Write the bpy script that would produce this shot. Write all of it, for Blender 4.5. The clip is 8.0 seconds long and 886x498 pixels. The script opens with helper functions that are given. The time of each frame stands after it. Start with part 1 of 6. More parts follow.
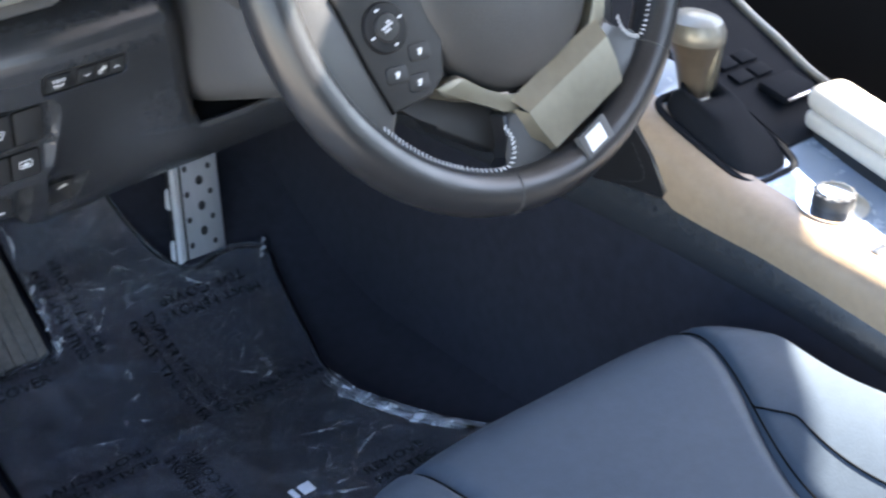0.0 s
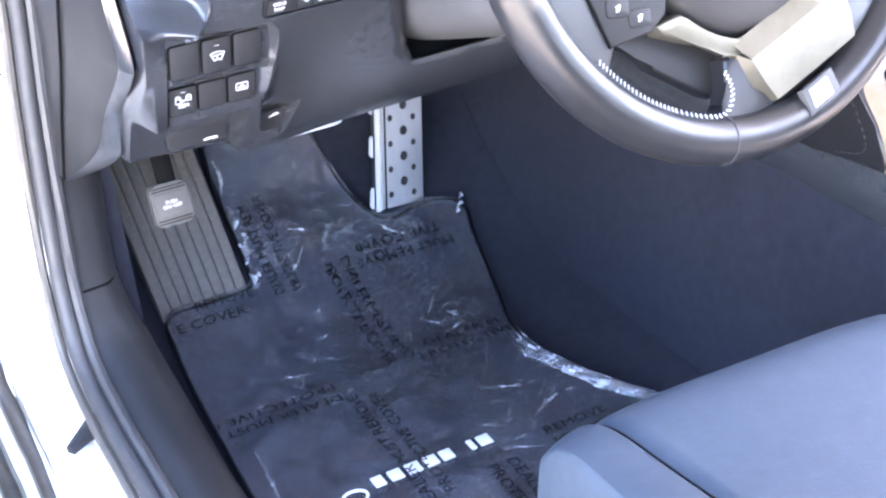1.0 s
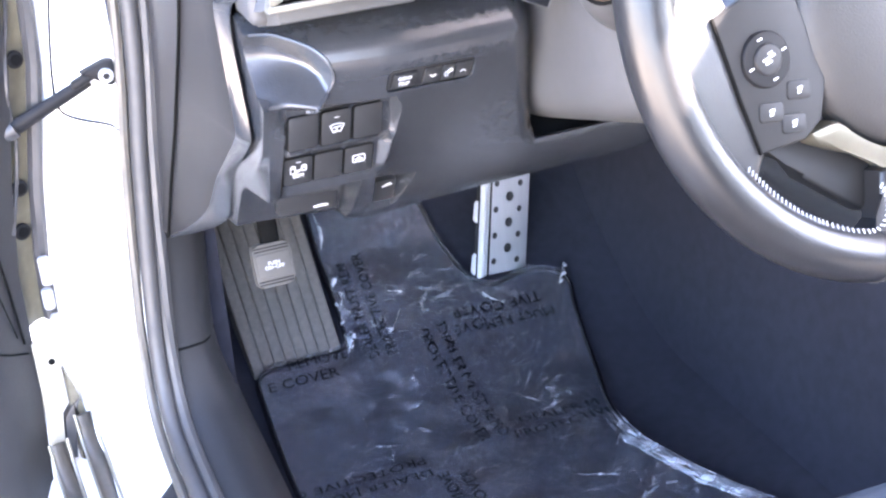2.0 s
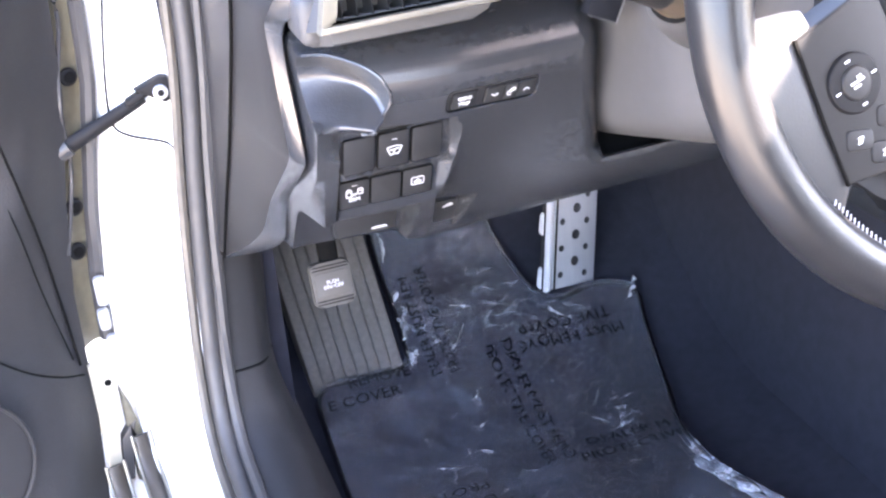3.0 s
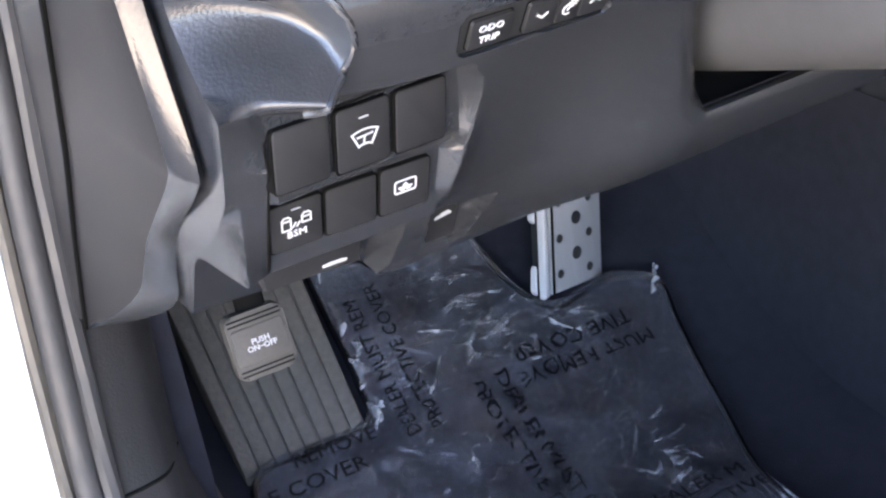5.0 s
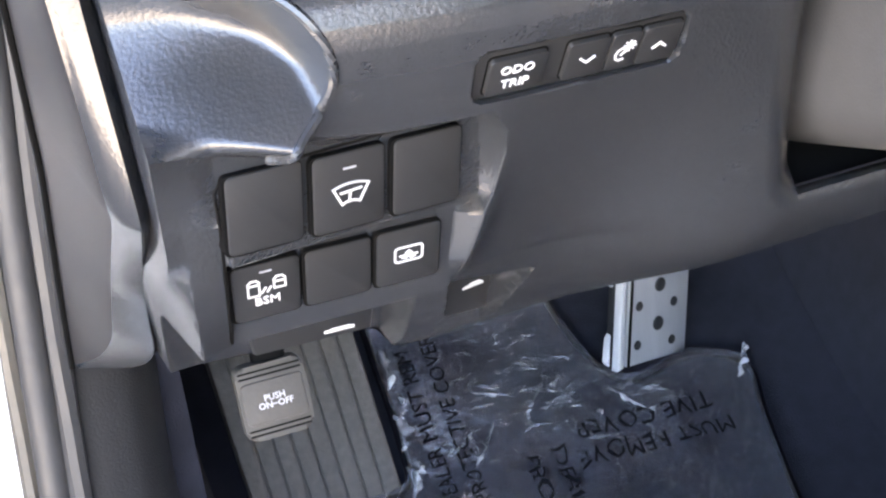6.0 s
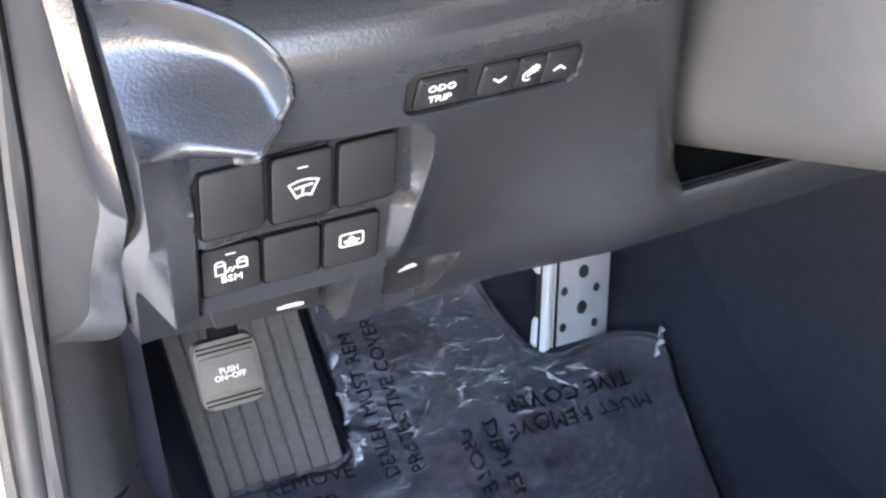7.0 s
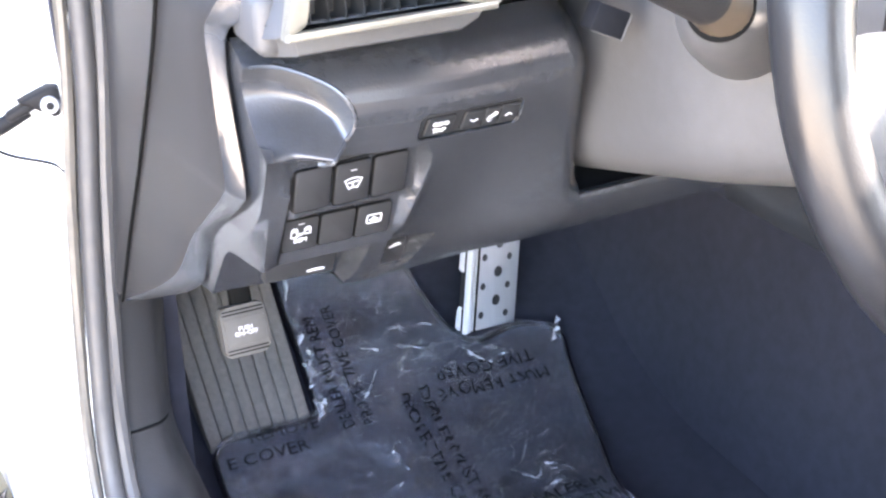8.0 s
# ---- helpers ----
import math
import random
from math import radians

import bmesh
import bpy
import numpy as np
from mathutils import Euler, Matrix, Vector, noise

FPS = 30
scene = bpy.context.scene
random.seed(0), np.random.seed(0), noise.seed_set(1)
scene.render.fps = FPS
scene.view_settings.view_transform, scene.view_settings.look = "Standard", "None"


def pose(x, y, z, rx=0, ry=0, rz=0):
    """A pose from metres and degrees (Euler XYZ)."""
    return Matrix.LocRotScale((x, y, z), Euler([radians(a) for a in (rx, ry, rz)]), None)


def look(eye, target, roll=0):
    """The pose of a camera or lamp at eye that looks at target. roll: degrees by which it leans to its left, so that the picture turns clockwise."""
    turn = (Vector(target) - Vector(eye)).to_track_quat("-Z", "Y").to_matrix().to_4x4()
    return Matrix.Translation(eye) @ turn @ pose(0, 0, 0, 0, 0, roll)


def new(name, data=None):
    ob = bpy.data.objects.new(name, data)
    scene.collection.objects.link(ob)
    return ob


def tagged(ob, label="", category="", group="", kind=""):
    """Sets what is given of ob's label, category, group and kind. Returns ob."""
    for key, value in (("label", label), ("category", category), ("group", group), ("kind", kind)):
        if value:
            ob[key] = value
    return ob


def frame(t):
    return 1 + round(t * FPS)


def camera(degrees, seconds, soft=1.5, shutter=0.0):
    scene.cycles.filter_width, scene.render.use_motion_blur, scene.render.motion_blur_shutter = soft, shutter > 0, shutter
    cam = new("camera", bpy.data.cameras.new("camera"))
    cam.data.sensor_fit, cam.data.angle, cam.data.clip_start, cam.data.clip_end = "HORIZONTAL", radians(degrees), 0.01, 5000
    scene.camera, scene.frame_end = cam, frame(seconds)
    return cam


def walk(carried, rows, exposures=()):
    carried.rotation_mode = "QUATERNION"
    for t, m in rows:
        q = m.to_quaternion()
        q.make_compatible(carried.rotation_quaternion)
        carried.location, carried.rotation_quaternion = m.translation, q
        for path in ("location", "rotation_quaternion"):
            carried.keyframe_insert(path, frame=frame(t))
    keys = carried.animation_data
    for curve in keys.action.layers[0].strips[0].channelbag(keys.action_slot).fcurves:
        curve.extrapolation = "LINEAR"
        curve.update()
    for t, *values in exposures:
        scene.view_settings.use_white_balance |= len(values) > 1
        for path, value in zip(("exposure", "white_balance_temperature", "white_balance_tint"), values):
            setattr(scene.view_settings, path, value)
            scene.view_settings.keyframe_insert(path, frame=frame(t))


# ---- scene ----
cam = camera(40.0, 8.0, soft=2.3, shutter=0.15)
PATH = [
    (0, (0.009, 0.11, 1.087), (1.003, 1.57, 0.148), -5.2),
    (0.2, (0.019, 0.095, 1.072), (0.889, 1.653, 0.169), -2.8),
    (0.5, (0.009, 0.107, 1.054), (0.796, 1.705, 0.145), -5.3),
    (1, (0.0, 0.113, 1.051), (0.723, 1.727, 0.119), -5.0),
    (1.5, (-0.006, 0.129, 1.066), (0.662, 1.789, 0.172), -4.4),
    (1.7, (-0.005, 0.153, 1.065), (0.644, 1.83, 0.189), -3.6),
    (2.8, (0.018, 0.201, 1.074), (0.551, 1.919, 0.199), -4.7),
    (3, (0.021, 0.218, 1.07), (0.532, 1.944, 0.199), -4.8),
    (3.5, (0.009, 0.222, 1.079), (0.476, 1.974, 0.235), -4.8),
    (4, (-0.013, 0.251, 1.079), (0.519, 1.987, 0.24), -3.1),
    (4.2, (-0.003, 0.294, 1.067), (0.558, 2.052, 0.294), -4.2),
    (4.5, (0.022, 0.42, 1.015), (0.593, 2.105, 0.101), -7.3),
    (4.7, (0.048, 0.504, 0.977), (0.709, 2.13, 0.017), -9.3),
    (5.8, (0.156, 0.671, 0.903), (0.655, 2.399, 0.028), -5.6),
    (6, (0.157, 0.668, 0.904), (0.641, 2.397, 0.023), -5.7),
    (6.5, (0.16, 0.645, 0.917), (0.663, 2.355, 0.01), -4.9),
    (7, (0.14, 0.601, 0.936), (0.71, 2.293, 0.034), -4.1),
    (7.5, (0.086, 0.512, 0.98), (0.818, 2.131, 0.062), -2.4),
    (8, (-0.008, 0.369, 1.032), (0.745, 2.015, 0.179), -0.6),
]
walk(cam, [(t, look(eye, target, roll)) for t, eye, target, roll in PATH],
     exposures=[(0, 3.9, 6500, 11), (0.3, 4.65, 6550, 17), (0.8, 5.42, 6500, 22), (1.7, 5.54, 6650, 23), (3.5, 5.06, 7100, 25), (4.5, 4.65, 7200, 22), (6, 4.95, 7500, 19), (7, 5.15, 7400, 19), (8, 5.54, 7250, 20)])

# ---- light ----
TO_SUN = Vector((0.66, -0.2, 0.74)).normalized()
world = bpy.data.worlds.new("sky")
scene.world = world
world.use_nodes = True
_n = world.node_tree.nodes
_sky = _n.new("ShaderNodeTexSky")
_sky.sky_type, _sky.sun_disc = "NISHITA", False
_sky.sun_elevation, _sky.sun_rotation = math.asin(TO_SUN.z), math.atan2(TO_SUN.x, TO_SUN.y)
world.node_tree.links.new(_sky.outputs[0], _n["Background"].inputs[0])
_n["Background"].inputs[1].default_value = 0.115
sun = new("sun", bpy.data.lights.new("sun", "SUN"))
sun.data.energy, sun.data.angle, sun.data.color = 5.0, radians(0.55), (1.0, 0.93, 0.82)
sun.matrix_world = look(TO_SUN * 10, (0, 0, 0))


# ---- materials ----
def material(name, colour, rough=0.5, metal=0.0, vary=0.12, scale=40.0, bump=0.0, bump_scale=600.0, spec=0.5, second=None, wear=0.0, stretch=None):
    """A surface with a base colour varied at two scales and a fine relief."""
    m = bpy.data.materials.new(name)
    m.use_nodes = True
    nt = m.node_tree
    b = nt.nodes["Principled BSDF"]
    b.inputs["Roughness"].default_value = rough
    b.inputs["Metallic"].default_value = metal
    b.inputs["Specular IOR Level"].default_value = spec
    co = nt.nodes.new("ShaderNodeTexCoord").outputs["Object"]
    if stretch:
        mp = nt.nodes.new("ShaderNodeMapping")
        mp.inputs["Scale"].default_value = stretch
        nt.links.new(co, mp.inputs[0])
        co = mp.outputs[0]
    def noise_tex(s, detail=4.0):
        t = nt.nodes.new("ShaderNodeTexNoise")
        t.inputs["Scale"].default_value, t.inputs["Detail"].default_value = s, detail
        nt.links.new(co, t.inputs["Vector"])
        return t.outputs["Fac"]
    big, small = noise_tex(scale * 0.15), noise_tex(scale * 3)
    add = nt.nodes.new("ShaderNodeMath")
    add.operation = "ADD"
    nt.links.new(big, add.inputs[0]), nt.links.new(small, add.inputs[1])
    ramp = nt.nodes.new("ShaderNodeMapRange")
    ramp.inputs["From Min"].default_value, ramp.inputs["From Max"].default_value = 0.6, 1.4
    nt.links.new(add.outputs[0], ramp.inputs["Value"])
    mix = nt.nodes.new("ShaderNodeMix")
    mix.data_type = "RGBA"
    nt.links.new(ramp.outputs[0], mix.inputs["Factor"])
    lo = tuple(c * (1 - vary) for c in colour)
    hi = second or tuple(min(1.0, c * (1 + vary)) for c in colour)
    mix.inputs[6].default_value, mix.inputs[7].default_value = (*lo, 1), (*hi, 1)
    nt.links.new(mix.outputs[2], b.inputs["Base Color"])
    if wear:
        rr = nt.nodes.new("ShaderNodeMapRange")
        rr.inputs["From Min"].default_value, rr.inputs["From Max"].default_value = 0.3, 0.7
        rr.inputs["To Min"].default_value, rr.inputs["To Max"].default_value = max(0.03, rough - wear), min(1, rough + wear)
        nt.links.new(noise_tex(scale), rr.inputs["Value"])
        nt.links.new(rr.outputs[0], b.inputs["Roughness"])
    if bump:
        bp = nt.nodes.new("ShaderNodeBump")
        bp.inputs["Strength"].default_value, bp.inputs["Distance"].default_value = bump, 0.001
        nt.links.new(noise_tex(bump_scale, 2.0), bp.inputs["Height"])
        nt.links.new(bp.outputs[0], b.inputs["Normal"])
    return m


def film_material(name, haze=0.125, white=(0.39, 0.41, 0.48), rough=0.10):
    """Thin clear plastic film: see-through, with a sharp gloss and small wrinkles."""
    m = bpy.data.materials.new(name)
    m.use_nodes = True
    nt = m.node_tree
    nt.nodes.clear()
    out = nt.nodes.new("ShaderNodeOutputMaterial")
    tr, gl, mx = nt.nodes.new("ShaderNodeBsdfTransparent"), nt.nodes.new("ShaderNodeBsdfGlossy"), nt.nodes.new("ShaderNodeMixShader")
    tr.inputs[0].default_value = (0.93, 0.94, 0.96, 1)
    gl.inputs["Roughness"].default_value = rough
    fr = nt.nodes.new("ShaderNodeFresnel")
    fr.inputs["IOR"].default_value = 2.0
    co = nt.nodes.new("ShaderNodeTexCoord").outputs["Object"]
    bp = nt.nodes.new("ShaderNodeBump")
    bp.inputs["Strength"].default_value, bp.inputs["Distance"].default_value = 0.5, 0.011
    tx = nt.nodes.new("ShaderNodeTexNoise")
    tx.inputs["Scale"].default_value, tx.inputs["Detail"].default_value, tx.inputs["Distortion"].default_value = 42.0, 4.0, 2.6
    nt.links.new(co, tx.inputs["Vector"])
    nt.links.new(tx.outputs["Fac"], bp.inputs["Height"])
    nt.links.new(bp.outputs[0], gl.inputs["Normal"]), nt.links.new(bp.outputs[0], fr.inputs["Normal"])
    hz, df = nt.nodes.new("ShaderNodeMixShader"), nt.nodes.new("ShaderNodeBsdfDiffuse")
    df.inputs[0].default_value = (*white, 1)
    # pale haze in uneven patches, painted for the sheen of the crinkled film
    cl, mr = nt.nodes.new("ShaderNodeTexNoise"), nt.nodes.new("ShaderNodeMapRange")
    cl.inputs["Scale"].default_value, cl.inputs["Detail"].default_value, cl.inputs["Distortion"].default_value = 26.0, 8.0, 1.2
    mr.inputs["From Min"].default_value, mr.inputs["From Max"].default_value = 0.36, 0.66
    mr.inputs["To Min"].default_value, mr.inputs["To Max"].default_value = haze * 0.35, haze * 1.6
    nt.links.new(co, cl.inputs["Vector"]), nt.links.new(cl.outputs["Fac"], mr.inputs["Value"]), nt.links.new(mr.outputs[0], hz.inputs[0])
    nt.links.new(tr.outputs[0], hz.inputs[1]), nt.links.new(df.outputs[0], hz.inputs[2])
    nt.links.new(fr.outputs[0], mx.inputs[0]), nt.links.new(hz.outputs[0], mx.inputs[1]), nt.links.new(gl.outputs[0], mx.inputs[2])
    nt.links.new(mx.outputs[0], out.inputs[0])
    return m


DASH = material("grained_black_plastic", (0.0245, 0.0265, 0.0300), 0.27, spec=0.85, bump=0.17, bump_scale=750)
DASH_SOFT = material("soft_dark_plastic", (0.016, 0.0155, 0.016), 0.5, spec=0.4, bump=0.25, bump_scale=900)
SWITCH = material("satin_black_switch", (0.0165, 0.0172, 0.0185), 0.45, bump=0.05, bump_scale=1500)
# near-black for joints; also paints the shade in open gaps
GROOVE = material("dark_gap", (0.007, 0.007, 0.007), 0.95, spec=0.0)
SHROUD = material("grey_column_plastic", (0.047, 0.047, 0.048), 0.62, bump=0.2, bump_scale=900)
MARK = material("white_print", (0.60, 0.61, 0.63), 0.5, vary=0.03)
GREY_MARK = material("grey_print", (0.42, 0.42, 0.44), 0.6, vary=0.05)
CHAMPAGNE = material("champagne_trim", (0.15, 0.138, 0.106), 0.36, 0.65, bump=0.04, bump_scale=1200, wear=0.06)
SATIN = material("satin_silver", (0.20, 0.187, 0.155), 0.38, 0.55, bump=0.05, bump_scale=1200, wear=0.08)
ALU = material("brushed_aluminium", (0.62, 0.62, 0.64), 0.42, 0.35, vary=0.08, bump=0.08, bump_scale=1200, stretch=(1, 1, 0.1), wear=0.08)
CHROME = material("chrome", (0.75, 0.75, 0.77), 0.08, 1.0, vary=0.03)
RUBBER = material("grey_black_rubber", (0.080, 0.071, 0.061), 0.75, bump=0.5, bump_scale=260, vary=0.3, scale=60)
PAD_RUBBER = material("grey_rubber_pad", (0.058, 0.053, 0.047), 0.7, bump=0.3, bump_scale=300)
SEAL = material("black_rubber_seal", (0.03, 0.029, 0.03), 0.45, wear=0.1)
WEATHERSTRIP = material("grey_rubber_weatherstrip", (0.040, 0.038, 0.037), 0.55, wear=0.1)
BROWN_RUBBER = material("grey_brown_rubber", (0.034, 0.028, 0.021), 0.5, vary=0.25, wear=0.1)
FLANGE = material("grey_brown_flange", (0.075, 0.066, 0.054), 0.5, vary=0.2, wear=0.1)
CARPET = material("navy_black_carpet", (0.0165, 0.0174, 0.0245), 0.95, vary=0.28, scale=22, bump=0.6, bump_scale=900, spec=0.2)
MAT_PILE = material("dark_mat_pile", (0.030, 0.031, 0.043), 0.92, vary=0.35, scale=50, bump=1.0, bump_scale=800, spec=0.2)
FILM = film_material("clear_film", 0.105, rough=0.13)
# whiter film for folds and wrinkles: the glints on them are painted in
WRINKLE = film_material("wrinkled_film_glint", 0.22, (0.70, 0.72, 0.76), 0.08)
CREASE = film_material("creased_film_glint", 0.29, (0.78, 0.80, 0.85), 0.05)
INK = material("black_ink", (0.005, 0.005, 0.007), 0.8, spec=0.08)
LEATHER = material("black_leather", (0.0120, 0.0120, 0.0130), 0.34, spec=0.42, bump=0.12, bump_scale=700, wear=0.06)
SEAT_LEATHER = material("dark_seat_leather", (0.040, 0.052, 0.068), 0.5, spec=0.22, bump=0.14, bump_scale=500, wear=0.05)
THUMB = material("grey_black_leather", (0.024, 0.024, 0.025), 0.36, spec=0.5, bump=0.12, bump_scale=700, wear=0.06)
PAD = material("matt_black_pad", (0.0085, 0.0085, 0.009), 0.55, spec=0.35, bump=0.05, bump_scale=1500)
AIRBAG = material("dark_airbag_vinyl", (0.019, 0.018, 0.0175), 0.55, bump=0.2, bump_scale=800)
THREAD = material("pale_thread", (0.45, 0.45, 0.46), 0.7)
PAINT = material("white_pearl_paint", (0.80, 0.79, 0.76), 0.25, vary=0.03, wear=0.05)
DARK_CREAM = material("cream_door_metal", (0.10, 0.088, 0.060), 0.45, vary=0.3, scale=30, wear=0.1)
TAN = material("tan_side_trim", (0.25, 0.18, 0.118), 0.42, bump=0.2, bump_scale=600, vary=0.15)
CONSOLE_DARK = material("matt_dark_console", (0.0075, 0.0085, 0.0110), 0.75, spec=0.08, bump=0.15, bump_scale=700)
# pale blue base colour stands in for sky mirrored in the gloss
GLOSS = material("console_gloss_sky_tint", (0.27, 0.33, 0.42), 0.25, 0.25, vary=0.06, wear=0.05)
DOOR_TRIM = material("dark_door_trim", (0.0135, 0.013, 0.0135), 0.6, spec=0.35, bump=0.35, bump_scale=700)
GROUND = material("pale_asphalt", (0.44, 0.40, 0.34), 0.9, vary=0.35, scale=3, bump=0.8, bump_scale=60)
KNOB = material("bronze_knob", (0.085, 0.066, 0.048), 0.35, 0.3, vary=0.15)
PALE_LEATHER = material("pale_grey_leather", (0.42, 0.40, 0.36), 0.5, bump=0.12, bump_scale=600)
HEADLINER = material("grey_headliner", (0.35, 0.35, 0.35), 0.95, bump=0.3, bump_scale=900)
METAL_DARK = material("dark_steel", (0.006, 0.006, 0.007), 0.6, 0.0, spec=0.2, wear=0.03)
DRILLED = material("brushed_pedal_plate", (0.40, 0.40, 0.41), 0.45, 0.35, vary=0.1, bump=0.08, bump_scale=1200, stretch=(1, 1, 0.1), wear=0.08)
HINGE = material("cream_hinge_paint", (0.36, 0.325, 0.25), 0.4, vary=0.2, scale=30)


# ---- building helpers ----
def ob_from(name, bm, mat, parent=None, label="", angle=38):
    me = bpy.data.meshes.new(name)
    bmesh.ops.recalc_face_normals(bm, faces=bm.faces[:])
    bm.to_mesh(me)
    bm.free()
    me.polygons.foreach_set("use_smooth", [True] * len(me.polygons))
    me.set_sharp_from_angle(angle=radians(angle))
    me.materials.append(mat)
    ob = new(name, me)
    if parent:
        ob.parent = parent
    if label:
        ob["label"] = label
    return ob


def part(name, bm, mat, parent, label="", angle=38):
    return ob_from(name, bm, mat, parent, label, angle)


def thing(name, label, category, group="", kind=""):
    return tagged(new(name), label, category, group, kind)


def axes(o, xa, ya):
    """A pose at o with local x along xa, y along ya (made square) and z out of that plane."""
    x = Vector(xa).normalized()
    z = x.cross(Vector(ya)).normalized()
    y = z.cross(x)
    m = Matrix((x, y, z)).transposed().to_4x4()
    m.translation = Vector(o)
    return m


def rbox(size, r=0.002, m=None, seg=2, bm=None):
    bm = bm or bmesh.new()
    made = bmesh.ops.create_cube(bm, size=1.0)["verts"]
    bmesh.ops.scale(bm, vec=size, verts=made)
    if r > 0:
        es = list({e for v in made for e in v.link_edges})
        out = bmesh.ops.bevel(bm, geom=es, offset=min(r, 0.49 * min(size)), segments=seg, profile=0.5, affect="EDGES")
        made = list({v for f in out["faces"] for v in f.verts} | {v for v in made if v.is_valid})
    if m is not None:
        bmesh.ops.transform(bm, matrix=m, verts=made)
    return bm


def prism(outline, depth, m=None, bevel=0.0, bm=None, seg=2):
    """A plate with that outline in its local x, y, from z = -depth to 0, its front edge rounded."""
    bm = bm or bmesh.new()
    front = [bm.verts.new((x, y, 0)) for x, y in outline]
    back = [bm.verts.new((x, y, -depth)) for x, y in outline]
    n = len(front)
    top = bm.faces.new(front)
    bm.faces.new(back[::-1])
    for i in range(n):
        bm.faces.new((front[i], back[i], back[(i + 1) % n], front[(i + 1) % n]))
    made = front + back
    if bevel > 0:
        out = bmesh.ops.bevel(bm, geom=list(top.edges), offset=bevel, segments=seg, profile=0.5, affect="EDGES")
        made = list({v for f in out["faces"] for v in f.verts} | {v for v in made if v.is_valid})
    if m is not None:
        bmesh.ops.transform(bm, matrix=m, verts=made)
    return bm


def rrect(w, h, r, n=4):
    pts = []
    for cx, cy, a0 in ((w / 2 - r, h / 2 - r, 0), (-w / 2 + r, h / 2 - r, 90), (-w / 2 + r, -h / 2 + r, 180), (w / 2 - r, -h / 2 + r, 270)):
        for i in range(n + 1):
            a = radians(a0 + 90 * i / n)
            pts.append((cx + r * math.cos(a), cy + r * math.sin(a)))
    return pts


def oval(rx, ry, n=32, cx=0, cy=0):
    return [(cx + rx * math.cos(2 * math.pi * i / n), cy + ry * math.sin(2 * math.pi * i / n)) for i in range(n)]


def loft(rings, closed=True, caps=True, bm=None):
    bm = bm or bmesh.new()
    vs = [[bm.verts.new(p) for p in ring] for ring in rings]
    n = len(vs[0])
    for a, b in zip(vs, vs[1:]):
        for i in range(n if closed else n - 1):
            bm.faces.new((a[i], a[(i + 1) % n], b[(i + 1) % n], b[i]))
    if caps and closed:
        bm.faces.new(vs[0][::-1]), bm.faces.new(vs[-1])
    return bm


def smooth_path(pts, steps=8):
    """A smooth line through the given places."""
    P = [Vector(p) for p in pts]
    P = [2 * P[0] - P[1]] + P + [2 * P[-1] - P[-2]]
    out = []
    for i in range(1, len(P) - 2):
        a, b, c, d = P[i - 1:i + 3]
        for k in range(steps):
            t = k / steps
            out.append(0.5 * (2 * b + (c - a) * t + (2 * a - 5 * b + 4 * c - d) * t * t + (3 * b - a - 3 * c + d) * t ** 3))
    return out + [P[-2]]


def tube(path, r, n=10, flat=1.0, hint=(0, 0, 1), bm=None, r_end=None):
    """A round or flattened bar along a line of places."""
    path = [Vector(p) for p in path]
    rings = []
    for i, p in enumerate(path):
        d = (path[min(i + 1, len(path) - 1)] - path[max(i - 1, 0)]).normalized()
        s = d.cross(Vector(hint))
        s = s.normalized() if s.length > 1e-4 else Vector((1, 0, 0))
        u = s.cross(d)
        rr = r if r_end is None else r + (r_end - r) * i / (len(path) - 1)
        rings.append([p + s * rr * math.cos(2 * math.pi * k / n) + u * rr * flat * math.sin(2 * math.pi * k / n) for k in range(n)])
    return loft(rings, bm=bm)


def sheet(fn, us, vs, thick=0.0, push=(0, 1, 0)):
    """A curved sheet fn(u, v) over the given steps, with a back and edges when thick."""
    bm = bmesh.new()
    g = [[bm.verts.new(fn(u, v)) for u in us] for v in vs]
    for a, b in zip(g, g[1:]):
        for i in range(len(us) - 1):
            bm.faces.new((a[i], a[i + 1], b[i + 1], b[i]))
    if thick:
        off = Vector(push) * thick
        h = [[bm.verts.new(v.co + off) for v in row] for row in g]
        for a, b in zip(h, h[1:]):
            for i in range(len(us) - 1):
                bm.faces.new((a[i], b[i], b[i + 1], a[i + 1]))
        rim = g[0] + [r[-1] for r in g[1:]] + g[-1][-2::-1] + [r[0] for r in g[-2:0:-1]]
        rib = h[0] + [r[-1] for r in h[1:]] + h[-1][-2::-1] + [r[0] for r in h[-2:0:-1]]
        for i in range(len(rim)):
            j = (i + 1) % len(rim)
            bm.faces.new((rim[i], rib[i], rib[j], rim[j]))
    return bm


def steps(a, b, n):
    return [a + (b - a) * i / n for i in range(n + 1)]


def lerp_table(x, table):
    for (x0, y0), (x1, y1) in zip(table, table[1:]):
        if x <= x1:
            t = max(0.0, (x - x0) / (x1 - x0))
            return y0 + (y1 - y0) * t
    return table[-1][1]


def ramp01(a, b, x):
    t = min(1.0, max(0.0, (x - a) / (b - a)))
    return t * t * (3 - 2 * t)


